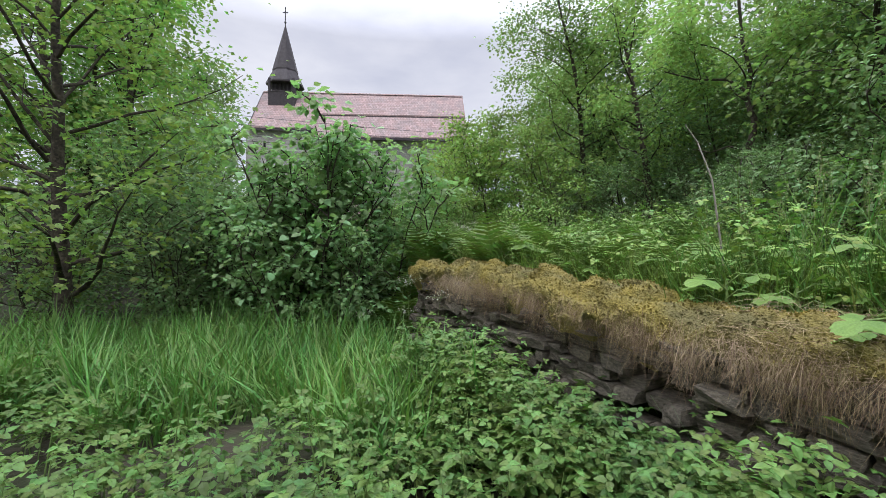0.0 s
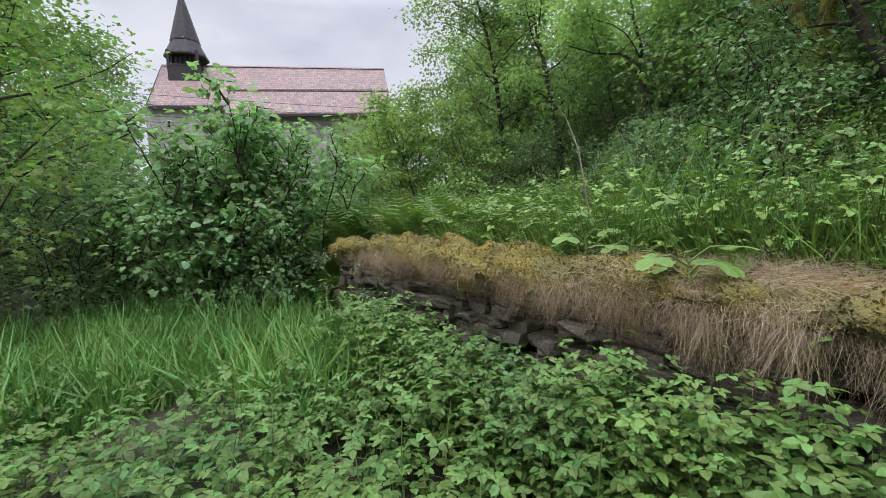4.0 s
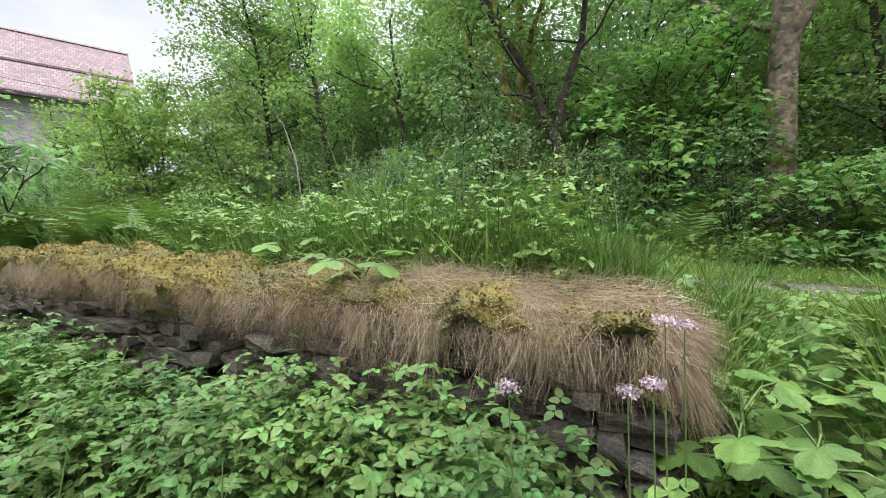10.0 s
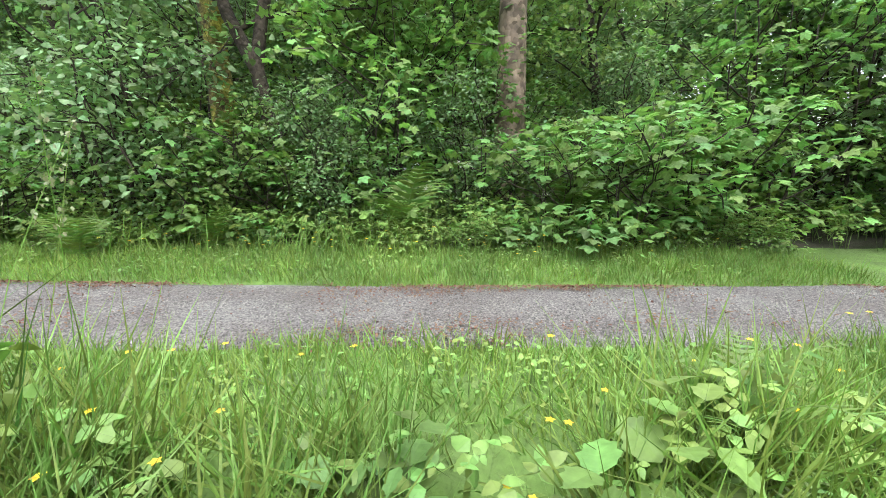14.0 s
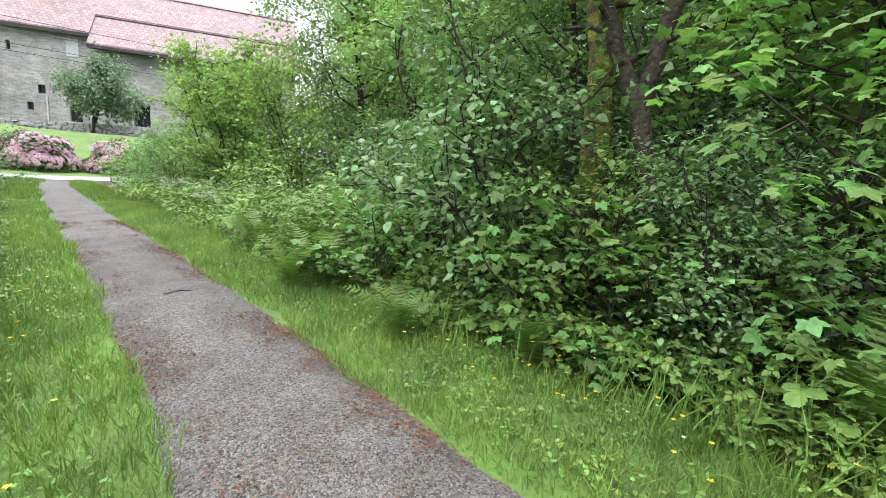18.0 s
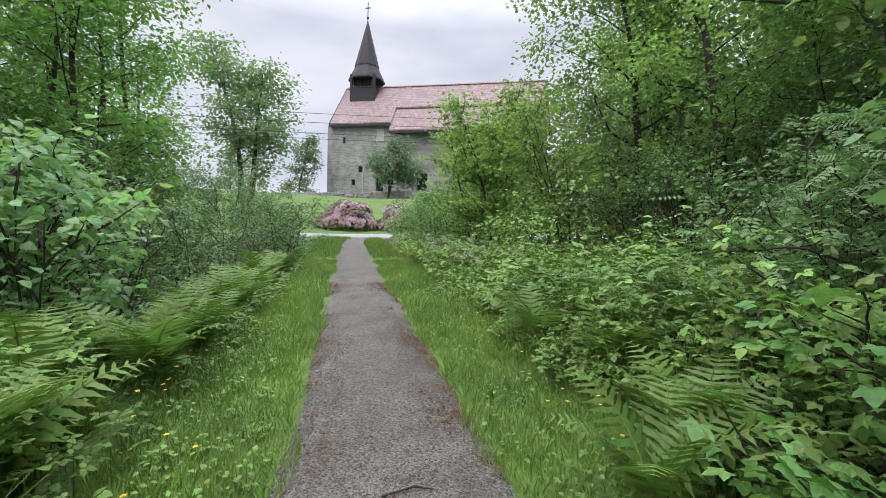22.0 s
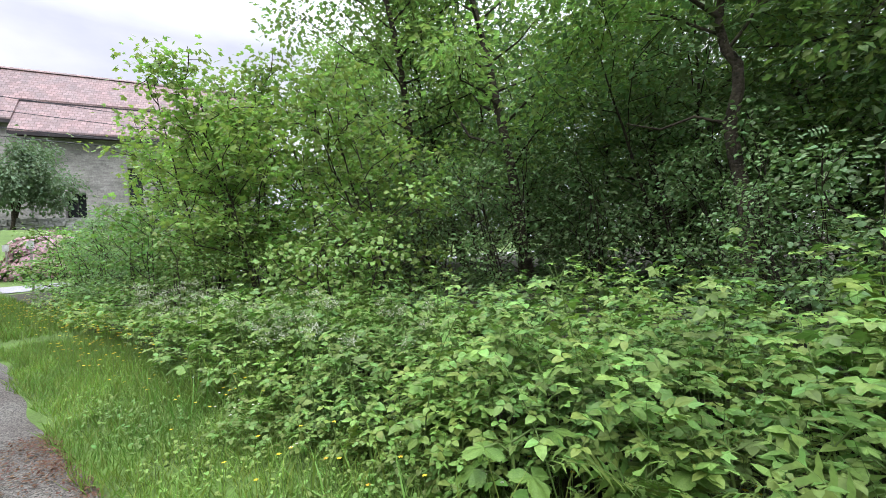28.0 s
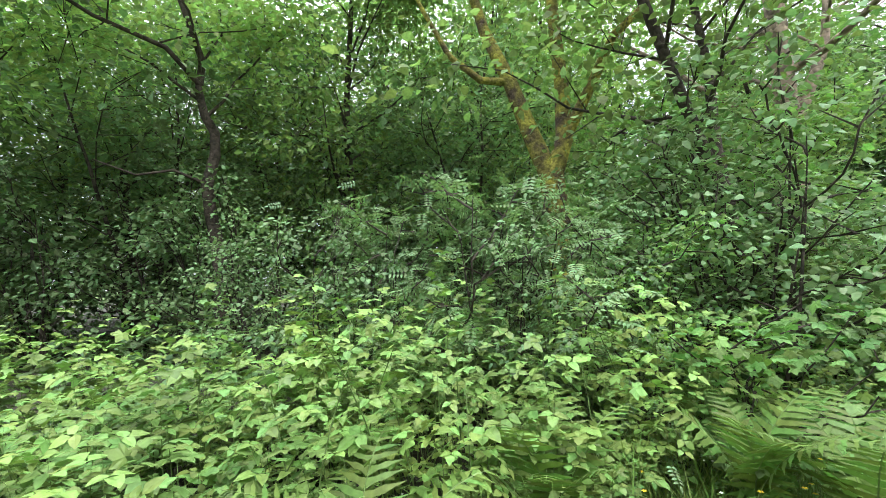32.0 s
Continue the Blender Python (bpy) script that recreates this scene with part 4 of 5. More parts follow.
herb_field("currant_thicket", 620, (4.2, 13.5), (2.3, 4.9), 1.05, 0.1, PALMATE, M_RASP, "thicket of lobed bright green leaves", 38, 13, lambda u, v, x, y, r: wave(x * 1.9 + 2, y * 2.1) + r.normal(0, 0.2, len(u)) > -0.3, "undergrowth", 0.3, low=0.52, tall=lambda u, v: 1.15 - 0.45 * step(7.0, 9.6, u))
herb_field("woodland_floor", 1500, (-12, 22), (4.4, 13), 0.5, 0.22, FOUR, M_DARKLEAF, "dark herbs covering the woodland floor", 48, 8)


# ---- ferns ----
def frond_mesh(seed, length, pairs=15):
    rng = np.random.default_rng(seed)
    t = np.linspace(0, 1, 9)
    rise = np.stack([rng.normal(0, 0.03) * t, 0.55 * t ** 1.5, 0.98 * t - 0.36 * t ** 2.8], -1) * length
    ch = [(*tube(rise, np.linspace(0.006, 0.0015, 9), 3), 1)]
    # a pinna: a tapered strip with a lobed rim
    k = 5
    py = np.linspace(0, 1, k)
    wd = 0.13 * (1 - py ** 1.6) + 0.008
    pv = [(s * wd[i] * (1 if i % 2 == 0 else 0.62), py[i], -0.12 * py[i] ** 2) for i in range(k) for s in (-1, 1)]
    pf = [q for i in range(k - 1) for q in ((2 * i, 2 * i + 1, 2 * i + 3), (2 * i, 2 * i + 3, 2 * i + 2))]
    pv, pf = np.array(pv), np.array(pf)
    pos, axis, size, up = [], [], [], []
    for i in range(pairs):
        q = 0.16 + 0.82 * i / (pairs - 1)
        p = along(rise, q * 8)
        d = norm(along(rise, min(q + 0.05, 1) * 8 - 1e-6) - along(rise, (q - 0.05) * 8))
        ln = 0.21 * length * math.sin(math.pi * (0.18 + 0.8 * q) ** 0.8) ** 0.8 + 0.01
        for s in (-1, 1):
            pos.append(p), size.append(ln)
            axis.append(np.array([s, 0, 0]) + d * 0.35 + rng.normal(0, 0.05, 3))
            up.append((0, -d[2], d[1]))
    pos, axis, size, up = np.array(pos), np.array(axis), np.array(size), np.array(up)
    ch.append((*scatter(pv, pf, frames(axis, up), pos, np.stack([size * 0.9, size, size], -1)), 0))
    me = mesh_from("frond", ch)
    me.materials.append(M_FERN), me.materials.append(M_STALK)
    return me


FRONDS = [frond_mesh(s, 1.0) for s in (1, 2, 3)]


def fern(x, y, size, n, seed, label="green fern with arching feathery fronds", lift=0.0):
    rng = np.random.default_rng(seed)
    root = new("fern")
    root.matrix_world = pose(x, y, float(ground(x, y)) + lift)
    for i in range(n):
        ob = new("frond", FRONDS[i % 3])
        ob.parent = root
        ob.matrix_local = pose(0, 0, 0, rng.uniform(-8, 14), rng.uniform(-10, 10), 360 * i / n + rng.uniform(-15, 15)) @ Matrix.Diagonal((*[size * rng.uniform(0.75, 1.1)] * 3, 1))
    return tagged(root, label, "fern", "ferns")


def ferns():
    rng = np.random.default_rng(77)
    spots = []
    for i in range(34):
        spots.append((rng.uniform(6.0, 15), rng.uniform(-3.0, -1.75), rng.uniform(0.9, 1.35), 11))
    spots += [(4.2, -2.05, 1.05, 12), (5.0, -2.3, 1.15, 12), (5.8, -1.95, 1.1, 12), (3.5, -2.2, 0.85, 11), (4.6, -1.75, 0.9, 11), (5.4, -2.8, 1.1, 11), (6.9, -1.8, 1.0, 9), (8, -2.2, 1.1, 9), (2.4, -1.9, 0.7, 8)]
    spots += [(1.4, -1.8, 0.6, 8)]
    for u in np.arange(3.0, 14.5, 0.62):
        spots.append((u + rng.uniform(-0.25, 0.25), rng.uniform(-2.05, -1.45), rng.uniform(0.85, 1.3), int(rng.integers(9, 14))))
    for i, (u, v, s, n) in enumerate(spots):
        x, y = W(u, v)
        fern(x, y, s, n, 300 + i)
    for i, (x, y, s) in enumerate(((7.4, 2.35, 1.3), (8.5, 0.5, 1.2), (4.6, 6.8, 1.0), (4.3, 6.4, 0.95), (5.2, 4.6, 0.8), (3.7, 8.9, 1.0), (4.3, 8.0, 1.05), (3.6, 9.7, 0.9), (6.1, 3.9, 0.7), (3.2, 11.0, 0.7))):
        fern(x, y, s, 9, 400 + i)
    fern(0.0, 5.6, 0.85, 10, 450, "bushy fern growing on the ruined wall", 0.15)
    fern(4.15, -0.55, 0.6, 8, 451, "yellow-green fern beside the trodden bank")
    fern(4.6, -0.5, 0.65, 8, 452, "yellow-green fern beside the trodden bank")
    x, y = W(3.0, -3.25)
    fern(x, y, 0.45, 7, 453, "small fern at the foot of the wall")


ferns()


# ---- broad-leaved herbs with large lobed leaves ----
def lobed_leaf(seed, lobes=5, cut=0.45):
    """A large toothed leaf blade, puckered between its ribs."""
    rng = np.random.default_rng(seed)
    n = 44
    th = np.linspace(-2.7, 2.7, n)
    r = 0.36 + 0.64 * np.abs(np.cos(th * lobes / 5.4 * math.pi / 1.9)) ** 0.9
    r = r * (1 - cut * 0.35 * (np.abs(th) / 2.7) ** 2) + 0.035 * np.where(np.arange(n) % 2, 1, -1) + rng.normal(0, 0.012, n)
    rim = np.stack([r * np.sin(th), r * np.cos(th) * 0.95, -0.22 * r * r + 0.03 * np.cos(th * 9)], -1)
    mid = rim * np.array([0.5, 0.5, 0.3]) + np.stack([np.zeros(n), np.zeros(n), 0.03 * np.cos(th * 5)], -1)
    v = np.concatenate([[[0, 0, 0.0]], mid, rim])
    f = []
    for i in range(n - 1):
        a, b, c, d = 1 + i, 2 + i, 1 + n + i, 2 + n + i
        f += [(0, b, a), (a, b, d), (a, d, c)]
    me = mesh_from("leaf", [(v * 0.5, np.array(f), 0)], True)
    me.materials.append(M_HOG)
    return me


LOBED = [lobed_leaf(s) for s in (1, 2, 3)]


def hogweed(x, y, h, n, size, seed, label="hogweed with large lobed green leaves", lift=0.0):
    rng = np.random.default_rng(seed)
    root = new("hogweed")
    root.matrix_world = pose(x, y, float(ground(x, y)) + lift)
    stem = [(*tube([(0, 0, -0.05), (0.01, 0, h * 0.5), (0.02, 0.02, h * 0.95)], [0.012, 0.009, 0.006], 6), 0)]
    ends = []
    for i in range(n):
        a = i * 2.4 + rng.uniform(-0.3, 0.3)
        z0 = h * (0.25 + 0.7 * i / n)
        out = size * rng.uniform(0.5, 0.9)
        e = (math.cos(a) * out, math.sin(a) * out, z0 + size * rng.uniform(0.05, 0.35))
        mesh_ob("leaf_stalk", [(*tube([(0.01, 0.005, z0), (e[0] * 0.5, e[1] * 0.5, (z0 + e[2]) / 2 + 0.04), e], [0.006, 0.005, 0.004], 5), 0)], [M_STALK], root, True)
        ends.append((e, a))
    mesh_ob("stem", stem, [M_STALK], root, True)
    for i, (e, a) in enumerate(ends):
        ob = new("leaf", LOBED[i % 3])
        ob.parent = root
        ob.matrix_local = pose(*e, rng.uniform(-25, 5), rng.uniform(-18, 18), math.degrees(a) - 90) @ Matrix.Diagonal((*[size * rng.uniform(0.75, 1.15)] * 3, 1))
    return tagged(root, label, "hogweed", "hogweeds")


def hogweeds():
    rng = np.random.default_rng(91)
    spots = [(2.78, 0.12, 0.6, 6, 0.32), (2.95, -0.1, 0.45, 5, 0.28), (2.5, -0.75, 0.35, 5, 0.26), (3.1, -0.75, 0.4, 5, 0.28), (3.5, -0.2, 0.35, 5, 0.24), (2.3, 2.0, 0.35, 5, 0.3), (1.75, 2.75, 0.35, 5, 0.26), (3.0, 1.6, 0.6, 6, 0.3), (2.6, 2.6, 0.6, 6, 0.3)]
    for u, v, h in ((0.0, -3.3, 0.42), (0.5, -3.25, 0.45), (1.0, -3.35, 0.45), (1.6, -3.25, 0.45), (0.3, -3.65, 0.45)):
        spots.append((*W(u, v), h, 6, 0.19))
    for u, v in ((0.5, -1.9), (1.4, -2.25), (2.0, -1.8), (2.7, -2.1), (3.4, -1.9), (4.2, -2.1), (1.0, -1.6)):
        spots.append((*W(u, v), rng.uniform(0.55, 0.8), 6, rng.uniform(0.24, 0.34)))
    for i in range(11):
        u, v = rng.uniform(0.5, 12), rng.uniform(-2.6, -1.5)
        spots.append((*W(u, v), rng.uniform(0.3, 0.55), 6, rng.uniform(0.22, 0.34)))
    for i in range(16):
        u, v = rng.uniform(-3, 13), rng.uniform(2.0, 2.9)
        spots.append((*W(u, v), rng.uniform(0.3, 0.6), 6, rng.uniform(0.18, 0.3)))
    for i in range(15):
        u, v = rng.uniform(-3.4, -1.2), rng.uniform(-3.6, -1.6)
        spots.append((*W(u, v), rng.uniform(0.22, 0.4), 5, rng.uniform(0.16, 0.28)))
    for i, (x, y, h, n, s) in enumerate(spots):
        hogweed(x, y, h, n, s, 500 + i)
    for i, (u, v, h, s) in enumerate(((1.2, -2.85, 0.2, 0.26), (2.1, -2.5, 0.25, 0.22), (1.75, -2.45, 0.25, 0.2), (3.4, -2.4, 0.3, 0.2), (0.3, -2.3, 0.3, 0.2))):
        x, y = W(u, v)
        hogweed(x, y, h, 6, s, 560 + i, "young hogweed rooted in the moss of the wall", 0.94 + 0.06 * u - float(ground(x, y)))


hogweeds()


# ---- single plants standing out of the growth ----
def compound_leaf(mat, size, pieces, name="leaf"):
    v, f = leaf_compound(pieces, leaf_ovate(0.36, 0.1, 0.18))
    stalk = tube([(0, -0.55, -0.06), (0, -0.2, 0.02), (0, 0.42, 0)], [0.012, 0.01, 0.008], 3)
    me = mesh_from(name, [(v * size, f, 0), (stalk[0] * size, stalk[1], 1)])
    me.materials.append(mat), me.materials.append(M_STALK)
    return me


CANE_LEAVES = [compound_leaf(M_RASP, z, p) for z, p in ((0.2, 3), (0.17, 5), (0.15, 3))]
ELDER_LEAVES = [compound_leaf(M_ELDER, z, p) for z, p in ((0.15, 3), (0.13, 3), (0.12, 5))]


def leafy_plant(name, x, y, h, n, meshes, arch, seed, label, category, group, top=0.45):
    """One plant: a stem, and each compound leaf as a part."""
    rng = np.random.default_rng(seed)
    root = new(name)
    root.matrix_world = pose(x, y, float(ground(x, y)), 0, 0, rng.uniform(0, 360))
    t = np.linspace(0, 1, 6)
    line = np.stack([arch * h * t ** 2, 0.03 * np.sin(t * 4), h * (t - 0.25 * arch * t ** 3)], -1)
    mesh_ob("stem", [(*tube(line, np.linspace(0.006, 0.0025, 6), 5), 0)], [M_STALK], root, True)
    for i in range(n):
        q = 0.28 + 0.7 * i / max(1, n - 1)
        p = along(line, q * 5)
        a = i * 137 + rng.uniform(-25, 25)
        sc = rng.uniform(0.8, 1.2) * (1.1 - top * q)
        r = 0.09 * sc
        ob = new("leaf", meshes[i % len(meshes)])
        ob.parent = root
        ob.matrix_local = pose(p[0] - r * math.sin(radians(a)), p[1] + r * math.cos(radians(a)), p[2] + 0.01, rng.uniform(-30, 15) + 45 * max(0, q - 0.8), rng.uniform(-15, 15), a) @ Matrix.Diagonal((sc, sc, sc, 1))
    return tagged(root, label, category, group)


def standing_plants():
    rng = np.random.default_rng(33)
    for i in range(40):
        u, v = rng.uniform(4.6, 12.5), rng.uniform(2.15, 3.7)
        x, y = W(u, v)
        leafy_plant("raspberry_cane", x, y, rng.uniform(0.9, 1.45) * (0.8 if v < 2.5 else 1), int(rng.integers(8, 12)), CANE_LEAVES, rng.uniform(0.05, 0.35), 800 + i, "raspberry cane with pale green leaves", "raspberry cane", "raspberry canes")
    k = 0
    while k < 44:
        x, y = rng.uniform(-2.6, 2.2), rng.uniform(0.7, 3.2)
        u, v = UV(x, y)
        if v < WALL_V - 0.5 and 0.9 < math.hypot(x, y) < 3.3:
            leafy_plant("ground_elder_plant", x, y, rng.uniform(0.5, 0.72), int(rng.integers(6, 9)), ELDER_LEAVES, rng.uniform(0, 0.2), 900 + k, "ground elder plant with toothed leaflets", "herb", "ground elder plants", 0.3)
            k += 1


standing_plants()


# ---- the ruined wall: slabs, moss cap, hanging straw ----
def slab_mesh(seed):
    """A split stone slab of unit size, edges knocked off."""
    rng = np.random.default_rng(seed)
    bm = bmesh.new()
    bmesh.ops.create_cube(bm, size=1)
    bmesh.ops.subdivide_edges(bm, edges=bm.edges[:], cuts=1, use_grid_fill=True)
    for p in bm.verts:
        q = np.array(p.co)
        q = q * (1 - 0.1 * (np.abs(q) > 0.4).sum() / 3) + rng.normal(0, 0.045, 3)
        p.co = q
    me = bpy.data.meshes.new("stone")
    bm.to_mesh(me)
    bm.free()
    me.materials.append(M_STONE)
    return me


def cap_profile(s, w):
    """Across the cap, s from its back (0) over the top to the drooping lip (1): offset towards the hollow, and height."""
    a = -0.4 + 0.78 * np.minimum(s / 0.58, 1) + 0.07 * step(0.55, 0.75, s) - 0.1 * step(0.8, 1, s)
    z = 0.13 * step(0, 0.3, s) - 0.06 * step(0.3, 0.58, s) - 0.25 * np.clip((s - 0.52) / 0.48, 0, 1) ** 1.1
    return a + w * 0.05, z


def cap_rise(x):
    """Height of the cap along the wall: it climbs away from the broken end."""
    return 0.9 + 0.06 * np.clip(x, 0, 5)


def prism_core(length):
    """The rubble heart of the wall, its top climbing with the cap."""
    bm = box(0.12, -0.6, -0.3, length, 0.08, 0.82)
    for q in bm.verts:
        if q.co.z > 0.5:
            q.co.z = float(cap_rise(q.co.x)) - 0.06
    return bm


def ruin_wall():
    x0, y0 = W(WALL_U0, WALL_V)
    root = new("ruin_wall")
    # local x along the wall, local y towards the hollow
    root.matrix_world = pose(x0, y0, 0, 0, 0, math.degrees(math.atan2(DU[1], DU[0])))
    length = WALL_U1 - WALL_U0
    rng = np.random.default_rng(15)
    part("core", prism_core(length), M_SOIL, root)
    slabs = [slab_mesh(s) for s in range(8)]
    z, course = -0.15, 0
    while z < 1.1:
        hgt = rng.uniform(0.045, 0.105)
        x = rng.uniform(-0.05, 0.05)
        while x < length:
            ln = rng.uniform(0.1, 0.32)
            if rng.random() > 0.05 and z < cap_rise(x) - 0.1:
                ob = new("stone", slabs[int(rng.integers(8))])
                ob.parent = root
                ob.matrix_local = pose(x + ln / 2, 0.25 + rng.uniform(-0.1, 0.07), z + hgt / 2, rng.uniform(-7, 7), rng.uniform(-6, 6), rng.uniform(-8, 8)) @ Matrix.Diagonal((ln * 1.02, 0.24, hgt * rng.uniform(0.8, 1.05), 1))
            x += ln
        y = 0.2
        while y > -0.6 and z < 0.8:
            ln = rng.uniform(0.15, 0.35)
            ob = new("stone", slabs[int(rng.integers(8))])
            ob.parent = root
            ob.matrix_local = pose(0.08 + rng.uniform(-0.03, 0.03), y - ln / 2, z + hgt / 2, rng.uniform(-4, 4), rng.uniform(-4, 4), 90 + rng.uniform(-4, 4)) @ Matrix.Diagonal((ln, 0.22, hgt * 1.05, 1))
            y -= ln
        z += hgt
    # moss cushion over the top
    nx, ns = 240, 40
    xs, ss = np.linspace(-0.12, length, nx), np.linspace(0, 1, ns)
    xx, sg = np.meshgrid(xs, ss, indexing="ij")
    w = wave(xx * 2.2, sg * 3) + 0.6 * wave(xx * 7, sg * 9 + xx)
    a, zz = cap_profile(sg, w)
    zz = zz + 0.13 * np.clip((sg - 0.52) / 0.48, 0, 1) * (1 - step(1.2, 2.2, xx))
    lump = np.array([noise.fractal((q[0] * 3.0, q[1] * 3.0, q[2] * 3.0), 1.0, 2.0, 4) for q in np.stack([xx, a, zz], -1).reshape(-1, 3)]).reshape(xx.shape)
    end = step(0, 0.2, xx + 0.12)
    zz = cap_rise(xx) + zz + 0.11 * lump + 0.05 * w - 0.22 * (1 - end)
    a = a + 0.09 * lump + 0.06 * np.sin(xx * 2.3) * sg
    xx = xx + (1 - end) * (0.12 + 0.16 * lump + 0.08 * np.sin(sg * 11))
    zz = zz - 0.05 * np.abs(lump) * step(0.8, 1, sg) + 0.06 * np.sin(xx * 9.0) * step(0.75, 1, sg)
    v = np.stack([xx, a, zz], -1).reshape(-1, 3)
    i, j = np.meshgrid(np.arange(nx - 1), np.arange(ns - 1), indexing="ij")
    q = (i * ns + j).ravel()
    f = np.concatenate([np.stack([q, q + ns, q + ns + 1], -1), np.stack([q, q + ns + 1, q + 1], -1)])
    mesh_ob("moss_cap", [(v, f, 0)], [M_MOSS], root, True, "yellow-green moss cushion")
    # fine moss shoots over the cushion
    pick = rng.integers(0, len(f), 17000)
    tri = v[f[pick]]
    wgt = rng.dirichlet((1, 1, 1), len(pick))
    p = (tri * wgt[:, :, None]).sum(1)
    nrm = norm(np.cross(tri[:, 1] - tri[:, 0], tri[:, 2] - tri[:, 0]))
    nrm = nrm * np.sign(nrm[:, 2:3] + 0.3)
    ax = norm(nrm + rng.normal(0, 0.55, nrm.shape))
    ch = scatter(*SIMPLE, frames(ax, rng.normal(0, 1, ax.shape)), p - nrm * 0.004, rng.uniform(0.012, 0.03, len(p)))
    tagged(mesh_ob("moss_shoots", [(*ch, 0)], [M_MOSS], root, False, "fine olive moss shoots"), kind="stuff")
    # dry grass in tufts: matted on top, hanging over the lip in uneven strands
    pos, axis, ups, ln = [], [], [], []
    for k in range(560):
        near = k < 190
        x0 = rng.uniform(-0.1, 1.5) if near else rng.uniform(1.4, length - 0.6)
        if k < 60:
            x0 = rng.uniform(-0.16, 0.04)
        s0 = rng.uniform(0.35, 0.98) if near else rng.uniform(0.72, 1.0)
        long = rng.uniform(0.35, 0.8) if rng.random() < (0.5 if near else 0.7) else rng.uniform(1.1, 2.2 if near else 1.6)
        n = int(rng.integers(30, 110) * (1.0 if near else 0.5))
        xs_ = np.clip(x0 + rng.normal(0, 0.045, n), -0.08, length)
        sq = np.clip(s0 + rng.normal(0, 0.09, n), 0.1, 1)
        a, zz = cap_profile(sq, 0)
        hang = step(0.42, 0.62, sq)
        sway = rng.normal(0, 0.9)
        over = 1 - step(-0.12, 0.1, xs_)
        pos.append(np.stack([xs_, a + 0.03 - 0.25 * over, -0.16 * over + cap_rise(xs_) + zz + rng.uniform(0.0, 0.07, n)], -1))
        ax = np.stack([sway * (1 - 0.75 * hang) + rng.normal(0, 0.8, n) * (1 - 0.72 * hang), 0.25 * (1 - hang) + rng.normal(0.1, 0.4, n), 0.1 - 1.1 * hang + rng.normal(0, 0.3, n)], -1)
        ax = ax + np.stack([-0.7 * over, 0 * over, -0.8 * over], -1)
        axis.append(norm(ax))
        ups.append(norm(np.stack([rng.normal(0, 0.6, n), np.ones(n), rng.uniform(-0.3, 0.9, n)], -1)))
        ln.append(rng.uniform(0.06, 0.25, n) * (1 + (long - 1) * hang) * (1 - 0.35 * hang * (1 - step(0.3, 1.2, xs_))))
    n = 2600
    xs_, sq = rng.uniform(-0.05, 2.2, n), rng.uniform(0.25, 0.9, n)
    a, zz = cap_profile(sq, 0)
    pos.append(np.stack([xs_, a, cap_rise(xs_) + zz + rng.uniform(0.03, 0.09, n)], -1))
    axis.append(norm(rng.normal(0, 1, (n, 3)) * np.array([1, 0.8, 0.25]) + np.array([0, 0.3, -0.1])))
    ups.append(norm(rng.normal(0, 0.5, (n, 3)) + np.array([0, 0.3, 1.0])))
    ln.append(rng.uniform(0.08, 0.26, n))
    pos, axis, ups, ln = np.concatenate(pos), np.concatenate(axis), np.concatenate(ups), np.concatenate(ln)
    ch = scatter(*blade_template(0.3, 0.03), frames(axis, ups), pos, np.stack([rng.uniform(0.011, 0.034, len(ln)), ln, ln * rng.uniform(-0.6, 1.2, len(ln))], -1))
    ob = mesh_ob("straw", [(*ch, 0)], [M_STRAW], root, False, "dry straw hanging over the stones")
    tagged(ob, kind="stuff")
    tagged(root, "low ruined dry stone wall capped with moss", "stone wall")


ruin_wall()


# ---- the church ----
def masonry(name, base, second, mortar, bw, bh, rough=0.9, bump=0.5, plane="xz", offset=0.5, squash=1.0):
    """Coursed pieces far off: a block pattern with uneven tones."""
    m = material(name, base, rough, 0.0, 6, vary_scale=0.7, second=second)
    n, l = m.node_tree.nodes, m.node_tree.links
    co, sep, com, br = n.new("ShaderNodeTexCoord"), n.new("ShaderNodeSeparateXYZ"), n.new("ShaderNodeCombineXYZ"), n.new("ShaderNodeTexBrick")
    l.new(co.outputs["Object"], sep.inputs["Vector"])
    l.new(sep.outputs[plane[0].upper()], com.inputs["X"]), l.new(sep.outputs[plane[1].upper()], com.inputs["Y"])
    nz, add = n.new("ShaderNodeTexNoise"), n.new("ShaderNodeMix")
    nz.inputs["Scale"].default_value = 1.3
    l.new(com.outputs["Vector"], br.inputs["Vector"])
    br.offset, br.squash = offset, squash
    br.inputs["Scale"].default_value = 1.0
    br.inputs["Brick Width"].default_value, br.inputs["Row Height"].default_value = bw, bh
    br.inputs["Mortar Size"].default_value, br.inputs["Bias"].default_value = bh * 0.08, 0.0
    br.inputs["Color1"].default_value, br.inputs["Color2"].default_value, br.inputs["Mortar"].default_value = (1.15, 1.15, 1.15, 1), (0.75, 0.75, 0.75, 1), (*mortar, 1)
    add.data_type, add.blend_type = "RGBA", "MULTIPLY"
    add.inputs[0].default_value = 1.0
    b = n["Principled BSDF"]
    src = b.inputs["Base Color"].links[0].from_socket
    l.new(src, add.inputs[6]), l.new(br.outputs["Color"], add.inputs[7])
    l.new(add.outputs[2], b.inputs["Base Color"])
    bp = n.new("ShaderNodeBump")
    bp.inputs["Strength"].default_value, bp.inputs["Distance"].default_value = bump, 0.05
    l.new(br.outputs["Color"], bp.inputs["Height"]), l.new(bp.outputs["Normal"], b.inputs["Normal"])
    return m


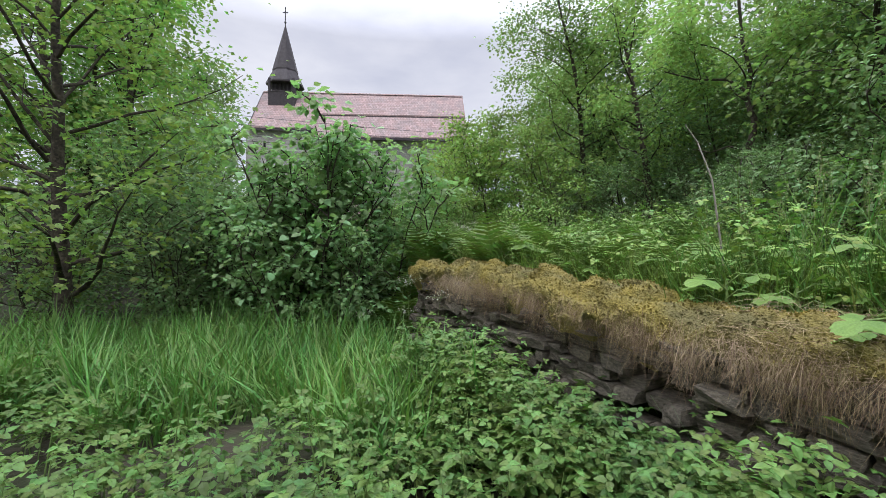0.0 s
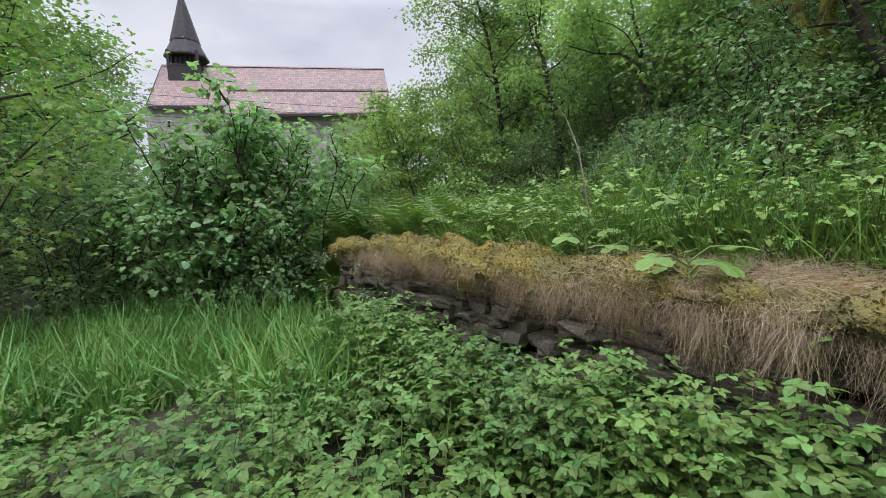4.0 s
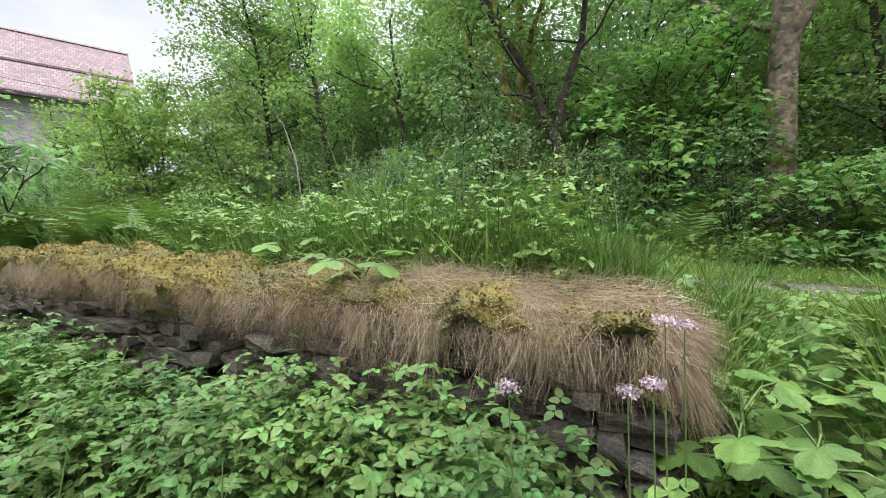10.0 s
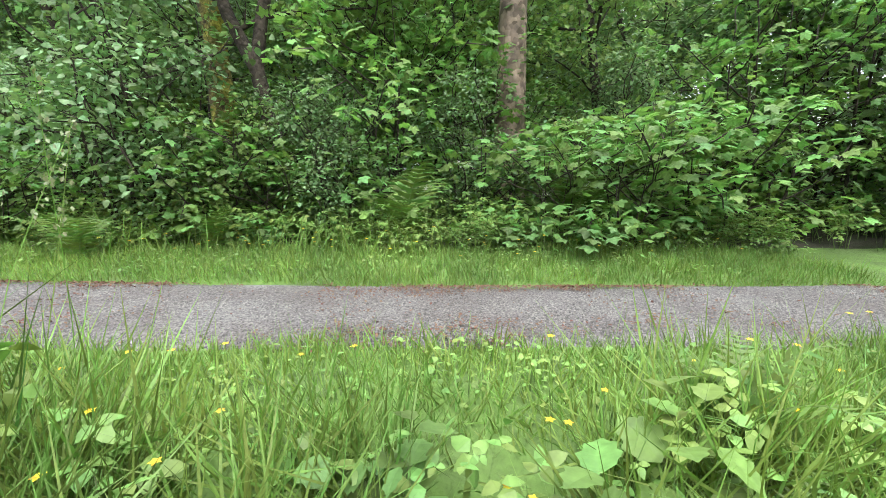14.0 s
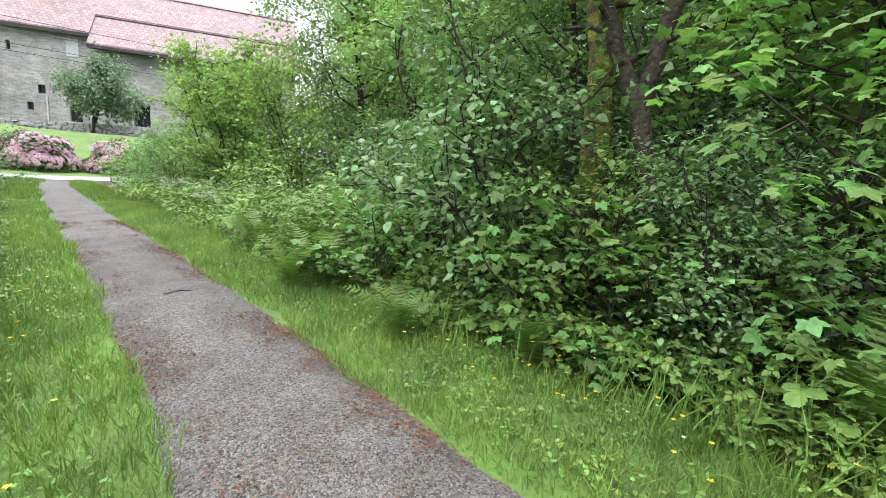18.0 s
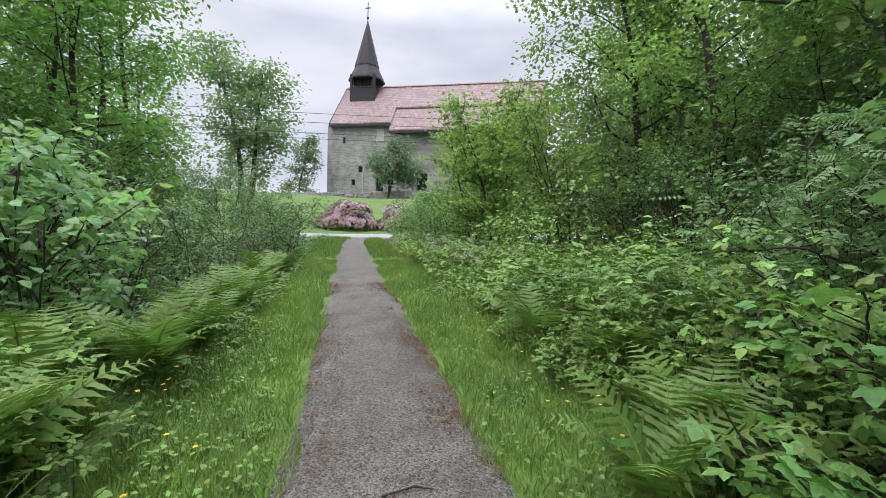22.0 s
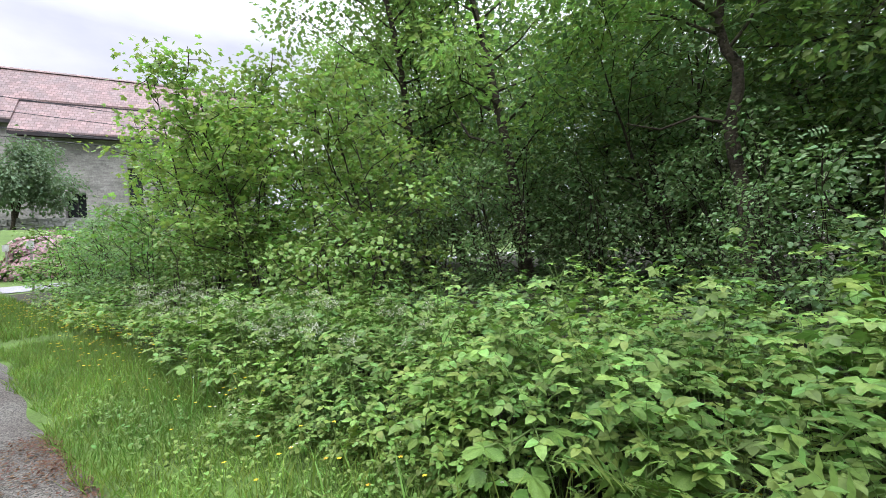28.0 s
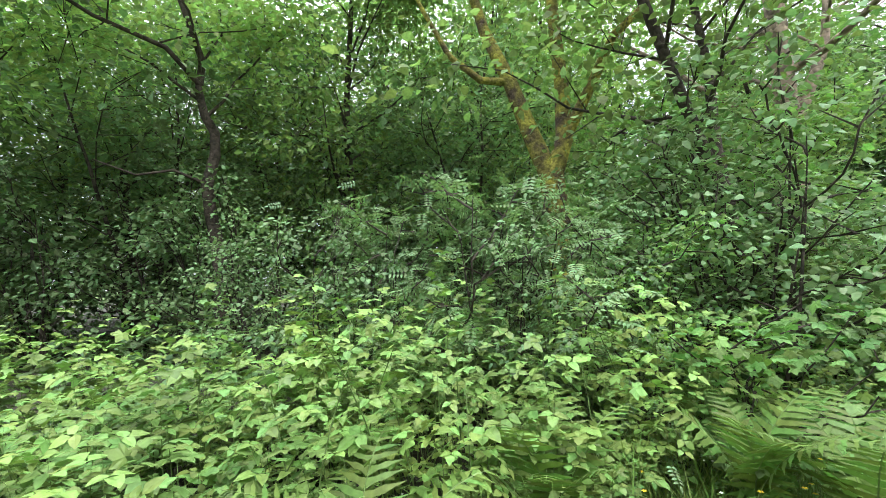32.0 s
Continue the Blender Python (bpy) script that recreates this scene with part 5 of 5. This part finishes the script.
M_COURSE = masonry("coursed_stone", (0.3, 0.292, 0.275), (0.2, 0.195, 0.185), (1.0, 0.99, 0.97), 0.62, 0.2)
M_COURSE_END = masonry("coursed_stone_gable", (0.3, 0.292, 0.275), (0.2, 0.195, 0.185), (1.0, 0.99, 0.97), 0.62, 0.2, plane="yz")
M_TILES = masonry("slate_rows", (0.245, 0.165, 0.155), (0.2, 0.155, 0.15), (0.6, 0.58, 0.58), 0.5, 0.4, 0.7)


def prism(profile, x0, x1):
    """A solid out of a profile in y and z, drawn from x0 to x1."""
    bm = bmesh.new()
    a = [bm.verts.new((x0, *q)) for q in profile]
    b = [bm.verts.new((x1, *q)) for q in profile]
    bm.faces.new(a), bm.faces.new(b)
    for i in range(len(profile)):
        bm.faces.new((a[i], a[i - 1], b[i - 1], b[i]))
    bmesh.ops.recalc_face_normals(bm, faces=bm.faces[:])
    return bm


def wall_with_holes(x0, x1, y0, y1, z0, z1, holes):
    """A wall along x in one piece, with openings (x0, z0, x1, z1) through it."""
    bm = bmesh.new()
    xs = sorted({x0, x1, *[h[0] for h in holes], *[h[2] for h in holes]})
    zs = sorted({z0, z1, *[h[1] for h in holes], *[h[3] for h in holes]})
    got = {}

    def vert(i, k, y):
        if (i, k, y) not in got:
            got[i, k, y] = bm.verts.new((xs[i], y, zs[k]))
        return got[i, k, y]

    def solid(i, k):
        if not (0 <= i < len(xs) - 1 and 0 <= k < len(zs) - 1):
            return False
        a, b = (xs[i] + xs[i + 1]) / 2, (zs[k] + zs[k + 1]) / 2
        return not any(h[0] < a < h[2] and h[1] < b < h[3] for h in holes)

    for i in range(len(xs) - 1):
        for k in range(len(zs) - 1):
            if not solid(i, k):
                continue
            for y in (y0, y1):
                bm.faces.new((vert(i, k, y), vert(i + 1, k, y), vert(i + 1, k + 1, y), vert(i, k + 1, y)))
            for (di, dk), (p, q) in (((-1, 0), ((i, k), (i, k + 1))), ((1, 0), ((i + 1, k), (i + 1, k + 1))), ((0, -1), ((i, k), (i + 1, k))), ((0, 1), ((i, k + 1), (i + 1, k + 1)))):
                if not solid(i + di, k + dk):
                    bm.faces.new((vert(*p, y0), vert(*q, y0), vert(*q, y1), vert(*p, y1)))
    bmesh.ops.recalc_face_normals(bm, faces=bm.faces[:])
    return bm


def church():
    root = new("church")
    root.matrix_world = pose(-33.4, 71.6, 8.75, 0, 0, 3.8) @ Matrix.Diagonal((1.095, 1.095, 1.095, 1))
    L, B, E, R, X1 = 34.0, 12.5, 11.9, 19.7, 10.4
    slope = (R - E) / (B / 2 + 0.6)
    holes = [(2.6, 9.2, 3.0, 10.2), (5.2, 4.6, 5.9, 5.6), (4.1, 2.6, 4.7, 3.5), (8.1, 1.6, 9.3, 3.7)]
    holes2 = [(14.6, 1.6, 16.4, 4.4), (20.2, 3.0, 21.6, 7.4), (26.2, 3.0, 27.6, 7.4), (30.8, 3.0, 32.2, 7.4)]
    part("wall", wall_with_holes(0, X1, 0, 0.9, -1.5, E, holes), M_COURSE, root)
    part("wall", wall_with_holes(X1, L, -0.35, 0.9, -1.5, E - 1.5, holes2), M_COURSE, root)
    part("wall", box(0, B - 0.9, -1.5, L, B, E), M_COURSE, root)
    for x in (0, L - 0.9):
        part("gable", prism([(0.9, -1.5), (B - 0.9, -1.5), (B - 0.9, E), (B / 2, R - 0.5), (0.9, E)], x, x + 0.9), M_COURSE_END, root)
    for a, b, c, d in holes + holes2:
        w = new("window")
        w.parent = root
        deep = 0.45
        part("pane", box(a + 0.06, deep, b + 0.06, c - 0.06, deep + 0.04, d - 0.06), M_GLASS, w, "dark pane")
        for q in ((a, b, a + 0.08, d), (c - 0.08, b, c, d), (a + 0.08, b, c - 0.08, b + 0.08), (a + 0.08, d - 0.08, c - 0.08, d)):
            part("frame", box(q[0], deep - 0.06, q[1], q[2], deep, q[3]), M_TAR, w)
        if c - a > 1:
            part("mullion", box((a + c) / 2 - 0.05, deep - 0.05, b + 0.08, (a + c) / 2 + 0.05, deep - 0.004, d - 0.08), M_TAR, w)
    # walled-up window under the eaves, rain pipe, foundation
    part("blocked_window", box(8.1, -0.06, 9.2, 9.3, -0.004, 11.3, 0.03), M_PLASTER, root, "walled-up window with pale render")
    part("rain_pipe", box(5.95, -0.14, -0.3, 6.1, -0.01, 4.5, 0.03), M_PLASTER, root, "pale rain pipe")
    part("plinth", box(-0.12, -0.16, -1.5, X1, -0.004, 0.3), M_COURSE, root)
    # roofs: the west bay ends higher, the nave's lower part lies a step deeper and runs further out
    def roof(x0, x1, ya, yb, sink, name="roof"):
        za, zb = E + (ya + 0.6) * slope - sink, E + (yb + 0.6) * slope - sink
        return part(name, prism([(ya, za), (yb, zb), (yb, zb + 0.3), (ya, za + 0.3)], x0, x1), M_TILES, root, "weathered reddish slate")
    roof(0.55, X1 + 0.2, -0.6, B / 2, 0.0)
    roof(X1 + 0.2, L + 0.4, 2.1, B / 2, 0.0)
    roof(X1 + 0.2, L + 0.4, -1.6, 2.1, 0.32)
    part("roof", prism([(B + 0.6, E), (B / 2, R), (B / 2, R + 0.3), (B + 0.6, E + 0.3)], 0.55, L + 0.4), M_TILES, root, "weathered reddish slate")
    part("eave_board", box(0.55, -0.68, E - 0.28, X1 + 0.2, -0.6, E + 0.1), M_TAR, root)
    ze = E - 1.0 * slope - 0.32
    part("eave_board", box(X1 + 0.2, -1.68, ze - 0.28, L + 0.4, -1.6, ze + 0.1), M_TAR, root)
    zs = E + 2.7 * slope
    part("eave_board", box(X1 + 0.2, 2.02, zs - 0.2, L + 0.4, 2.1, zs + 0.06), M_TAR, root)
    part("verge_board", prism([(-0.64, E - 0.12), (B / 2, R - 0.1), (B / 2, R + 0.36), (-0.64, E + 0.34)], 0.43, 0.55), M_TAR, root)
    part("ridge_cap", prism([(B / 2 - 0.25, R + 0.22), (B / 2 + 0.25, R + 0.22), (B / 2, R + 0.5)], 0.55, L + 0.4), M_TILES, root)
    # belfry and spire
    bx, by, hw = 4.3, B / 2 - 0.6, 2.15
    part("belfry_base", box(bx - hw, by - hw, 15.0, bx + hw, by + hw, 19.3, 0.04), M_TAR, root)
    for sx in (-1, 1):
        for sy in (-1, 1):
            part("belfry_post", box(bx + sx * (hw - 0.2) - 0.2, by + sy * (hw - 0.2) - 0.2, 19.3, bx + sx * (hw - 0.2) + 0.2, by + sy * (hw - 0.2) + 0.2, 21.4), M_TAR, root)
    part("belfry_core", box(bx - hw + 0.5, by - hw + 0.5, 19.3, bx + hw - 0.5, by + hw - 0.5, 21.4), M_TAR, root)
    for i in range(6):
        x = bx - hw + 0.55 + i * 0.62
        part("louvre_post", box(x, by - hw + 0.12, 19.3, x + 0.12, by - hw + 0.3, 21.0), M_TAR, root)
    part("sound_rail", box(bx - hw - 0.05, by - hw - 0.05, 19.1, bx + hw + 0.05, by + hw + 0.05, 19.35, 0.03), M_TAR, root)
    for nm, rows in (("spire_skirt", ((20.7, hw + 0.75), (20.95, hw + 0.75), (23.3, hw - 0.35))), ("spire", ((23.1, hw - 0.2), (23.3, hw - 0.2), (31.0, 0.08)))):
        bm = bmesh.new()
        rings = [[bm.verts.new((bx + w * math.cos(radians(22.5 + 45 * k)) * 1.06, by + w * math.sin(radians(22.5 + 45 * k)) * 1.06, z)) for k in range(8)] for z, w in rows]
        for p, q in zip(rings, rings[1:]):
            for i in range(8):
                bm.faces.new((p[i], p[(i + 1) % 8], q[(i + 1) % 8], q[i]))
        bm.faces.new(rings[0][::-1]), bm.faces.new(rings[-1])
        part(nm, bm, M_TAR, root, "tarred shingle spire")
    cross = part("cross", box(bx - 0.06, by - 0.06, 30.8, bx + 0.06, by + 0.06, 34.2), M_IRON, root, "wrought iron cross")
    part("cross_bar", box(bx - 0.45, by - 0.05, 33.2, bx + 0.45, by + 0.05, 33.34), M_IRON, cross)
    bm = bmesh.new()
    bmesh.ops.create_icosphere(bm, subdivisions=2, radius=0.2, matrix=Matrix.Translation((bx, by, 31.6)))
    part("cross_ball", bm, M_IRON, cross, smooth=True)
    tagged(root, "old grey stone church with tiled roof and dark spire", "church")


church()


def churchyard_wall():
    rng = np.random.default_rng(23)
    root = new("churchyard_wall")
    x0, y0, turn = -39.0, 60.0, radians(3.8)
    zr = float(ground(x0 + 18, y0))
    root.matrix_world = pose(x0, y0, zr, 0, 0, 3.8)
    meshes = [slab_mesh(s + 40) for s in range(5)]
    for me in meshes:
        me.materials[0] = M_ASHLAR
    for course in range(4):
        x = 0.0
        while x < 36:
            ln = rng.uniform(0.3, 0.8)
            low = float(ground(x0 + x * math.cos(turn), y0 + x * math.sin(turn))) - zr
            ob = new("stone", meshes[int(rng.integers(5))])
            ob.parent = root
            ob.matrix_local = pose(x + ln / 2, 0.25 + rng.uniform(-0.1, 0.1), low - 0.05 + course * 0.29 + rng.uniform(-0.04, 0.04), rng.uniform(-8, 8), rng.uniform(-8, 8), rng.uniform(-8, 8)) @ Matrix.Diagonal((ln, 0.6, 0.33, 1))
            x += ln
    tagged(root, "low dry stone wall of pale boulders around the churchyard", "stone wall")


churchyard_wall()


def rhododendron(x, y, w, h, seed, label):
    rng = np.random.default_rng(seed)
    root = new("rhododendron")
    root.matrix_world = pose(x, y, float(ground(x, y)))
    for i in range(6):
        a = rng.uniform(0, 6.28)
        mesh_ob("stem", [(*tube(branch_path(rng, (0.2 * math.cos(a), 0.2 * math.sin(a), -0.1), (math.cos(a) * 0.8, math.sin(a) * 0.8, 1), h * 0.8, 5), np.linspace(0.06, 0.02, 6), 5), 0)], [M_BARK], root, True)
    def shell(n, r0):
        d = norm(rng.normal(0, 1, (n, 3)) * np.array([1, 1, 0.9]))
        d[:, 2] = np.abs(d[:, 2]) * 1.1 - 0.08
        bump = 1 + 0.16 * np.sin(d[:, 0] * 7 + seed) * np.cos(d[:, 1] * 6) + 0.1 * np.sin(d[:, 2] * 9)
        return d, d * np.array([w / 2, w / 2, h * 0.92]) * (bump * rng.uniform(r0, 1.02, n))[:, None]
    d, p = shell(2600, 0.7)
    mesh_ob("foliage", [(*scatter(*FOUR, frames(norm(d + rng.normal(0, 0.6, d.shape)), norm(d + rng.normal(0, 0.4, d.shape))), p, rng.uniform(0.16, 0.28, len(p))), 0)], [M_DARKLEAF], root)
    d, p = shell(1500, 0.96)
    keep = p[:, 2] > 0.25 * h * rng.random(len(p))
    d, p = d[keep], p[keep]
    ball, bf = [], []
    for k in range(5):
        a = k * 1.2566
        q = np.array([[0, 0, 0.35], [math.cos(a - 0.7), math.sin(a - 0.7), 0], [math.cos(a), math.sin(a), 0.25], [math.cos(a + 0.7), math.sin(a + 0.7), 0]])
        ball.append(q), bf.append(np.array([[0, 1, 2], [0, 2, 3]]) + 4 * k)
    fr = frames(norm(np.cross(d, rng.normal(0, 1, d.shape))), d)
    mesh_ob("blossom", [(*scatter(np.concatenate(ball), np.concatenate(bf), fr, p * 1.02, rng.uniform(0.1, 0.19, len(p))), 0)], [M_PINK], root, False, "pink flower trusses")
    return tagged(root, label, "rhododendron", "rhododendrons")


rhododendron(-13.3, 39.2, 5.2, 2.35, 3, "large rhododendron covered in pink blossom on the lawn")
rhododendron(-8.6, 40.8, 4.6, 2.45, 8, "rhododendron with pink blossom behind the lane")
rhododendron(-5.4, 42.2, 4.2, 2.3, 12, "rhododendron with pink blossom behind the lane")


def power_lines():
    for k, (z0, z1) in enumerate(((11.6, 13.0), (10.9, 12.4), (10.2, 11.5), (9.8, 11.1))):
        a, b = Vector((-34, 24, z0)), Vector((26, 47, z1))
        pts = [a.lerp(b, t) - Vector((0, 0, 2.2 * 4 * t * (1 - t) * 0.35)) for t in np.linspace(0, 1, 25)]
        ob = mesh_ob("power_line", [(*tube([tuple(p) for p in pts], np.full(25, 0.018), 4), 0)], [M_IRON])
        tagged(ob, "thin dark overhead cable above the lane", "cable", "overhead cables")


power_lines()


def post(x, y, h, label):
    root = new("marker_post")
    root.matrix_world = pose(x, y, float(ground(x, y)), 0, rng_post.uniform(-2, 2), 0)
    part("pole", box(-0.04, -0.04, -0.2, 0.04, 0.04, h, 0.01), M_WOODPOLE, root)
    part("plate", box(-0.14, -0.07, h - 0.4, 0.14, -0.044, h - 0.05, 0.005), M_PLASTER, root, "pale sign plate")
    tagged(root, label, "post")


rng_post = np.random.default_rng(2)
post(-6.6, 32.6, 2.3, "grey post with small pale plate beside the lane")
post(-9.9, 39.0, 2.2, "grey post with small pale plate on the lawn")


# ---- flowers, seed heads, small things ----
def umbels(name, spots, h, r, mat, label, seed):
    """White umbels on thin stalks."""
    rng = np.random.default_rng(seed)
    ch = []
    for x, y in spots:
        z, hh = float(ground(x, y)), h * rng.uniform(0.7, 1.15)
        top = np.array([x + rng.normal(0, 0.06), y + rng.normal(0, 0.06), z + hh])
        ch.append((*tube([(x, y, z), top], [0.004, 0.002], 3), 1))
        for j in range(int(rng.integers(7, 12))):
            a, q = rng.uniform(0, 6.28), rng.uniform(0.2, 1) * r
            e = top + np.array([math.cos(a) * q, math.sin(a) * q, 0.05 + 0.02 * rng.normal() - q * 0.2])
            ch.append((*tube([top, e], [0.0015, 0.001], 3), 1))
            n = 9
            pos = e + rng.normal(0, 0.013, (n, 3))
            fr = frames(rng.normal(0, 1, (n, 3)), np.tile([0, 0, 1.0], (n, 1)) + rng.normal(0, 0.3, (n, 3)))
            ch.append((*scatter(*SIMPLE, fr, pos, np.full(n, 0.013)), 0))
    return tagged(mesh_ob(name, ch, [mat, M_STALK]), label, "flowers", kind="stuff")


def small_flowers(name, n, u, v, h, size, mat, label, seed, keep):
    rng = np.random.default_rng(seed)
    uu, vv = rng.uniform(*u, n), rng.uniform(*v, n)
    x, y = W(uu, vv)
    k = keep(uu, vv)
    x, y = x[k], y[k]
    ch = []
    for a, b in zip(x, y):
        z = float(ground(a, b))
        top = np.array([a + rng.normal(0, 0.04), b + rng.normal(0, 0.04), z + h * rng.uniform(0.6, 1.2)])
        ch.append((*tube([(a, b, z), top], [0.002, 0.0015], 3), 1))
        th = np.linspace(0, 6.28, 6)[:-1]
        ax = np.stack([np.cos(th), np.sin(th), np.full(5, 0.25)], -1)
        ch.append((*scatter(*SIMPLE, frames(ax, np.tile([0, 0, 1.0], (5, 1))), np.tile(top, (5, 1)), np.full(5, size)), 0))
    return tagged(mesh_ob(name, ch, [mat, M_STALK]), label, "flowers", kind="stuff")


rng_f = np.random.default_rng(61)
umbels("cow_parsley", [W(u, v) for u, v in zip(rng_f.uniform(9.5, 15, 140)[:90], rng_f.uniform(2.1, 3.2, 140)[:90])] + [W(u, v) for u, v in zip(rng_f.uniform(-3, 0, 4), rng_f.uniform(1.6, 2.2, 4))], 0.86, 0.09, M_WHITE, "white cow parsley flowering beside the path", 62)
umbels("hogweed_umbels", [W(u, v) for u, v in ((4.6, -3.4), (5.0, -3.6), (5.4, -3.4), (5.2, -3.9), (4.3, -3.7))], 1.15, 0.14, M_WHITE, "pale umbels at the far wall foot", 63)
small_flowers("buttercups", 900, (-4, 16), (-2.0, 2.7), 0.27, 0.017, M_YELLOW, "yellow buttercups in the verge grass", 64, lambda u, v: off_path(u, v, 0.35, 1.8))
small_flowers("meadow_buttercups", 420, (13, 23), (1.3, 2.5), 0.45, 0.022, M_YELLOW, "yellow buttercups where the path nears the lane", 66, lambda u, v: off_path(u, v, 0.3, 1.6))
small_flowers("verge_daisies", 260, (-4, 12), (1.6, 2.8), 0.22, 0.014, M_WHITE, "small white flowers in the verge", 65, lambda u, v: off_path(u, v, 0.7, 1.9))


def valerian(x, y, z, seed):
    rng = np.random.default_rng(seed)
    root = new("valerian")
    root.matrix_world = pose(x, y, float(ground(x, y)))
    h = z - float(ground(x, y))
    mesh_ob("stem", [(*tube([(0, 0, 0), (0.02, 0.01, h * 0.6), (0, 0, h)], [0.004, 0.003, 0.002], 5), 0)], [M_STALK], root, True)
    n = 120
    d = norm(rng.normal(0, 1, (n, 3)))
    d[:, 2] = np.abs(d[:, 2]) * 0.6
    p = d * 0.04 * rng.uniform(0.5, 1, (n, 1)) + np.array([0, 0, h])
    mesh_ob("flower_head", [(*scatter(*SIMPLE, frames(rng.normal(0, 1, (n, 3)), d), p, np.full(n, 0.014)), 0)], [M_VALERIAN], root, False, "pale pink flower head")
    for s in (-1, 1):
        mesh_ob("leaf", [(*scatter(*OVATE, frames(np.array([[s, 0.2, 0.2]]), np.array([[0, 0, 1.0]])), np.array([[0, 0, h * 0.55]]), np.array([0.09])), 0)], [M_HERB], root)
    tagged(root, "valerian with a pale pink flower head", "flower", "valerians by the wall")


for i, (x, y, z) in enumerate(((2.144, 0.085, 1.03), (2.09, 0.12, 1.05), (1.687, 0.405, 0.865), (1.9, 0.14, 0.87), (1.97, 0.1, 0.885), (1.65, 0.3, 0.5), (2.9, -0.9, 0.85), (3.3, -1.2, 0.9))):
    valerian(x, y, z, 700 + i)


def seed_grass():
    """Tall flowering grasses on the bank, with loose panicles."""
    rng = np.random.default_rng(71)
    ch = []
    for i in range(120):
        u, v = rng.normal(0.9, 0.9), rng.normal(-1.75, 0.22)
        x, y = W(u, v)
        if math.hypot(x - 3.8, y - 0.2) < 1.1 or v > -1.3:
            continue
        z = float(ground(x, y))
        h = rng.uniform(0.75, 1.25)
        p = branch_path(rng, (x, y, z), (rng.normal(0, 0.12), rng.normal(0, 0.12), 1), h, 5, 0.06, 0)
        ch.append((*tube(p, np.linspace(0.0022, 0.001, 6), 3), 0))
        n = 26
        t = rng.uniform(3.6, 5, n)
        pos = np.array([along(p, q) for q in t]) + rng.normal(0, 0.008, (n, 3))
        ch.append((*scatter(*SIMPLE, frames(norm(rng.normal(0, 0.4, (n, 3)) + np.array([0, 0, 1.0])), rng.normal(0, 1, (n, 3))), pos, np.full(n, 0.016)), 1))
    tagged(mesh_ob("seed_grass", ch, [M_GRASS, M_SEED]), "tall flowering grass with pale seed heads", "grass", kind="stuff")


M_SEED = leafy("seed_head", (0.178, 0.211, 0.112), (0.132, 0.165, 0.079), trans=0.2)
grained(M_SYC, 13.0, 0.55, 1.4)
grained(M_BARK, 22.0, 0.6, 1.5)
grained(M_MOSSBARK, 30.0, 0.65, 1.4)
seed_grass()


def dead_stalk():
    ob = mesh_ob("dead_stalk", [(*tube([(2.1, 3.1, float(ground(2.1, 3.1))), (2.07, 3.14, 1.5), (2.03, 3.19, 2.03), (1.96, 3.26, 2.33), (1.89, 3.3, 2.47)], [0.008, 0.008, 0.007, 0.005, 0.003], 5), 0)], [M_WOODPOLE], None, True)
    tagged(ob, "pale dry plant stalk standing on the bank", "stalk")
    ob = mesh_ob("fallen_twig", [(*tube([(3.0, 6.22, float(ground(3.0, 6.22)) + 0.055), (3.14, 6.32, float(ground(3.14, 6.32)) + 0.07), (3.24, 6.34, float(ground(3.2, 6.34)) + 0.06)], [0.006, 0.007, 0.004], 5), 0)], [M_BARK], None, True)
    tagged(ob, "small brown twig lying on the gravel", "twig")


dead_stalk()


def gravel_and_litter():
    rng = np.random.default_rng(83)
    tet_v = np.array([[0.9, 0, -0.3], [-0.5, 0.8, -0.3], [-0.5, -0.8, -0.3], [0, 0.1, 0.6]])
    tet_f = np.array([[0, 1, 3], [1, 2, 3], [2, 0, 3]])
    def spread(n, u0, u1, w):
        u = rng.uniform(u0, u1, n)
        v = centre(u) + w(n)
        x, y = W(u, v)
        return np.stack([x, y, ground(x, y) + 0.046 - 0.05 * np.abs((v - centre(u)) / HALF) ** 6], -1)
    n = 40000
    pos = spread(n, -4.5, 9.0, lambda k: rng.uniform(-HALF, HALF, k))
    rot = frames(rng.normal(0, 1, (n, 3)) * np.array([1, 1, 0.3]), np.tile([0, 0, 1.0], (n, 1)))
    ob = mesh_ob("gravel_stones", [(*scatter(tet_v, tet_f, rot, pos, rng.uniform(0.004, 0.009, n)), 0)], [M_PEBBLE])
    tagged(ob, "loose grey gravel strewn over the path", "gravel", kind="stuff")
    n = 40000
    pos = spread(n, -5, 12, lambda k: np.where(rng.random(k) < 0.93, rng.choice([-1, 1, 1], k) * (HALF + 0.03 - np.abs(rng.normal(0, 0.24, k))), rng.uniform(-HALF, HALF, k))) + np.array([0, 0, 0.013])
    pos = pos[wave(pos[:, 0] * 2.1, pos[:, 1] * 2.3) + 0.5 * wave(pos[:, 0] * 6, pos[:, 1] * 5) + rng.normal(0, 0.25, n) > 0.18]
    n = len(pos)
    rot = frames(rng.normal(0, 1, (n, 3)) * np.array([1, 1, 0.2]), np.tile([0, 0, 1.0], (n, 1)) + rng.normal(0, 0.3, (n, 3)))
    ob = mesh_ob("leaf_litter", [(*scatter(*SIMPLE, rot, pos, rng.uniform(0.012, 0.03, n)), 0)], [M_LITTER])
    tagged(ob, "brown dead leaves along the path edges", "leaf litter", kind="stuff")


gravel_and_litter()
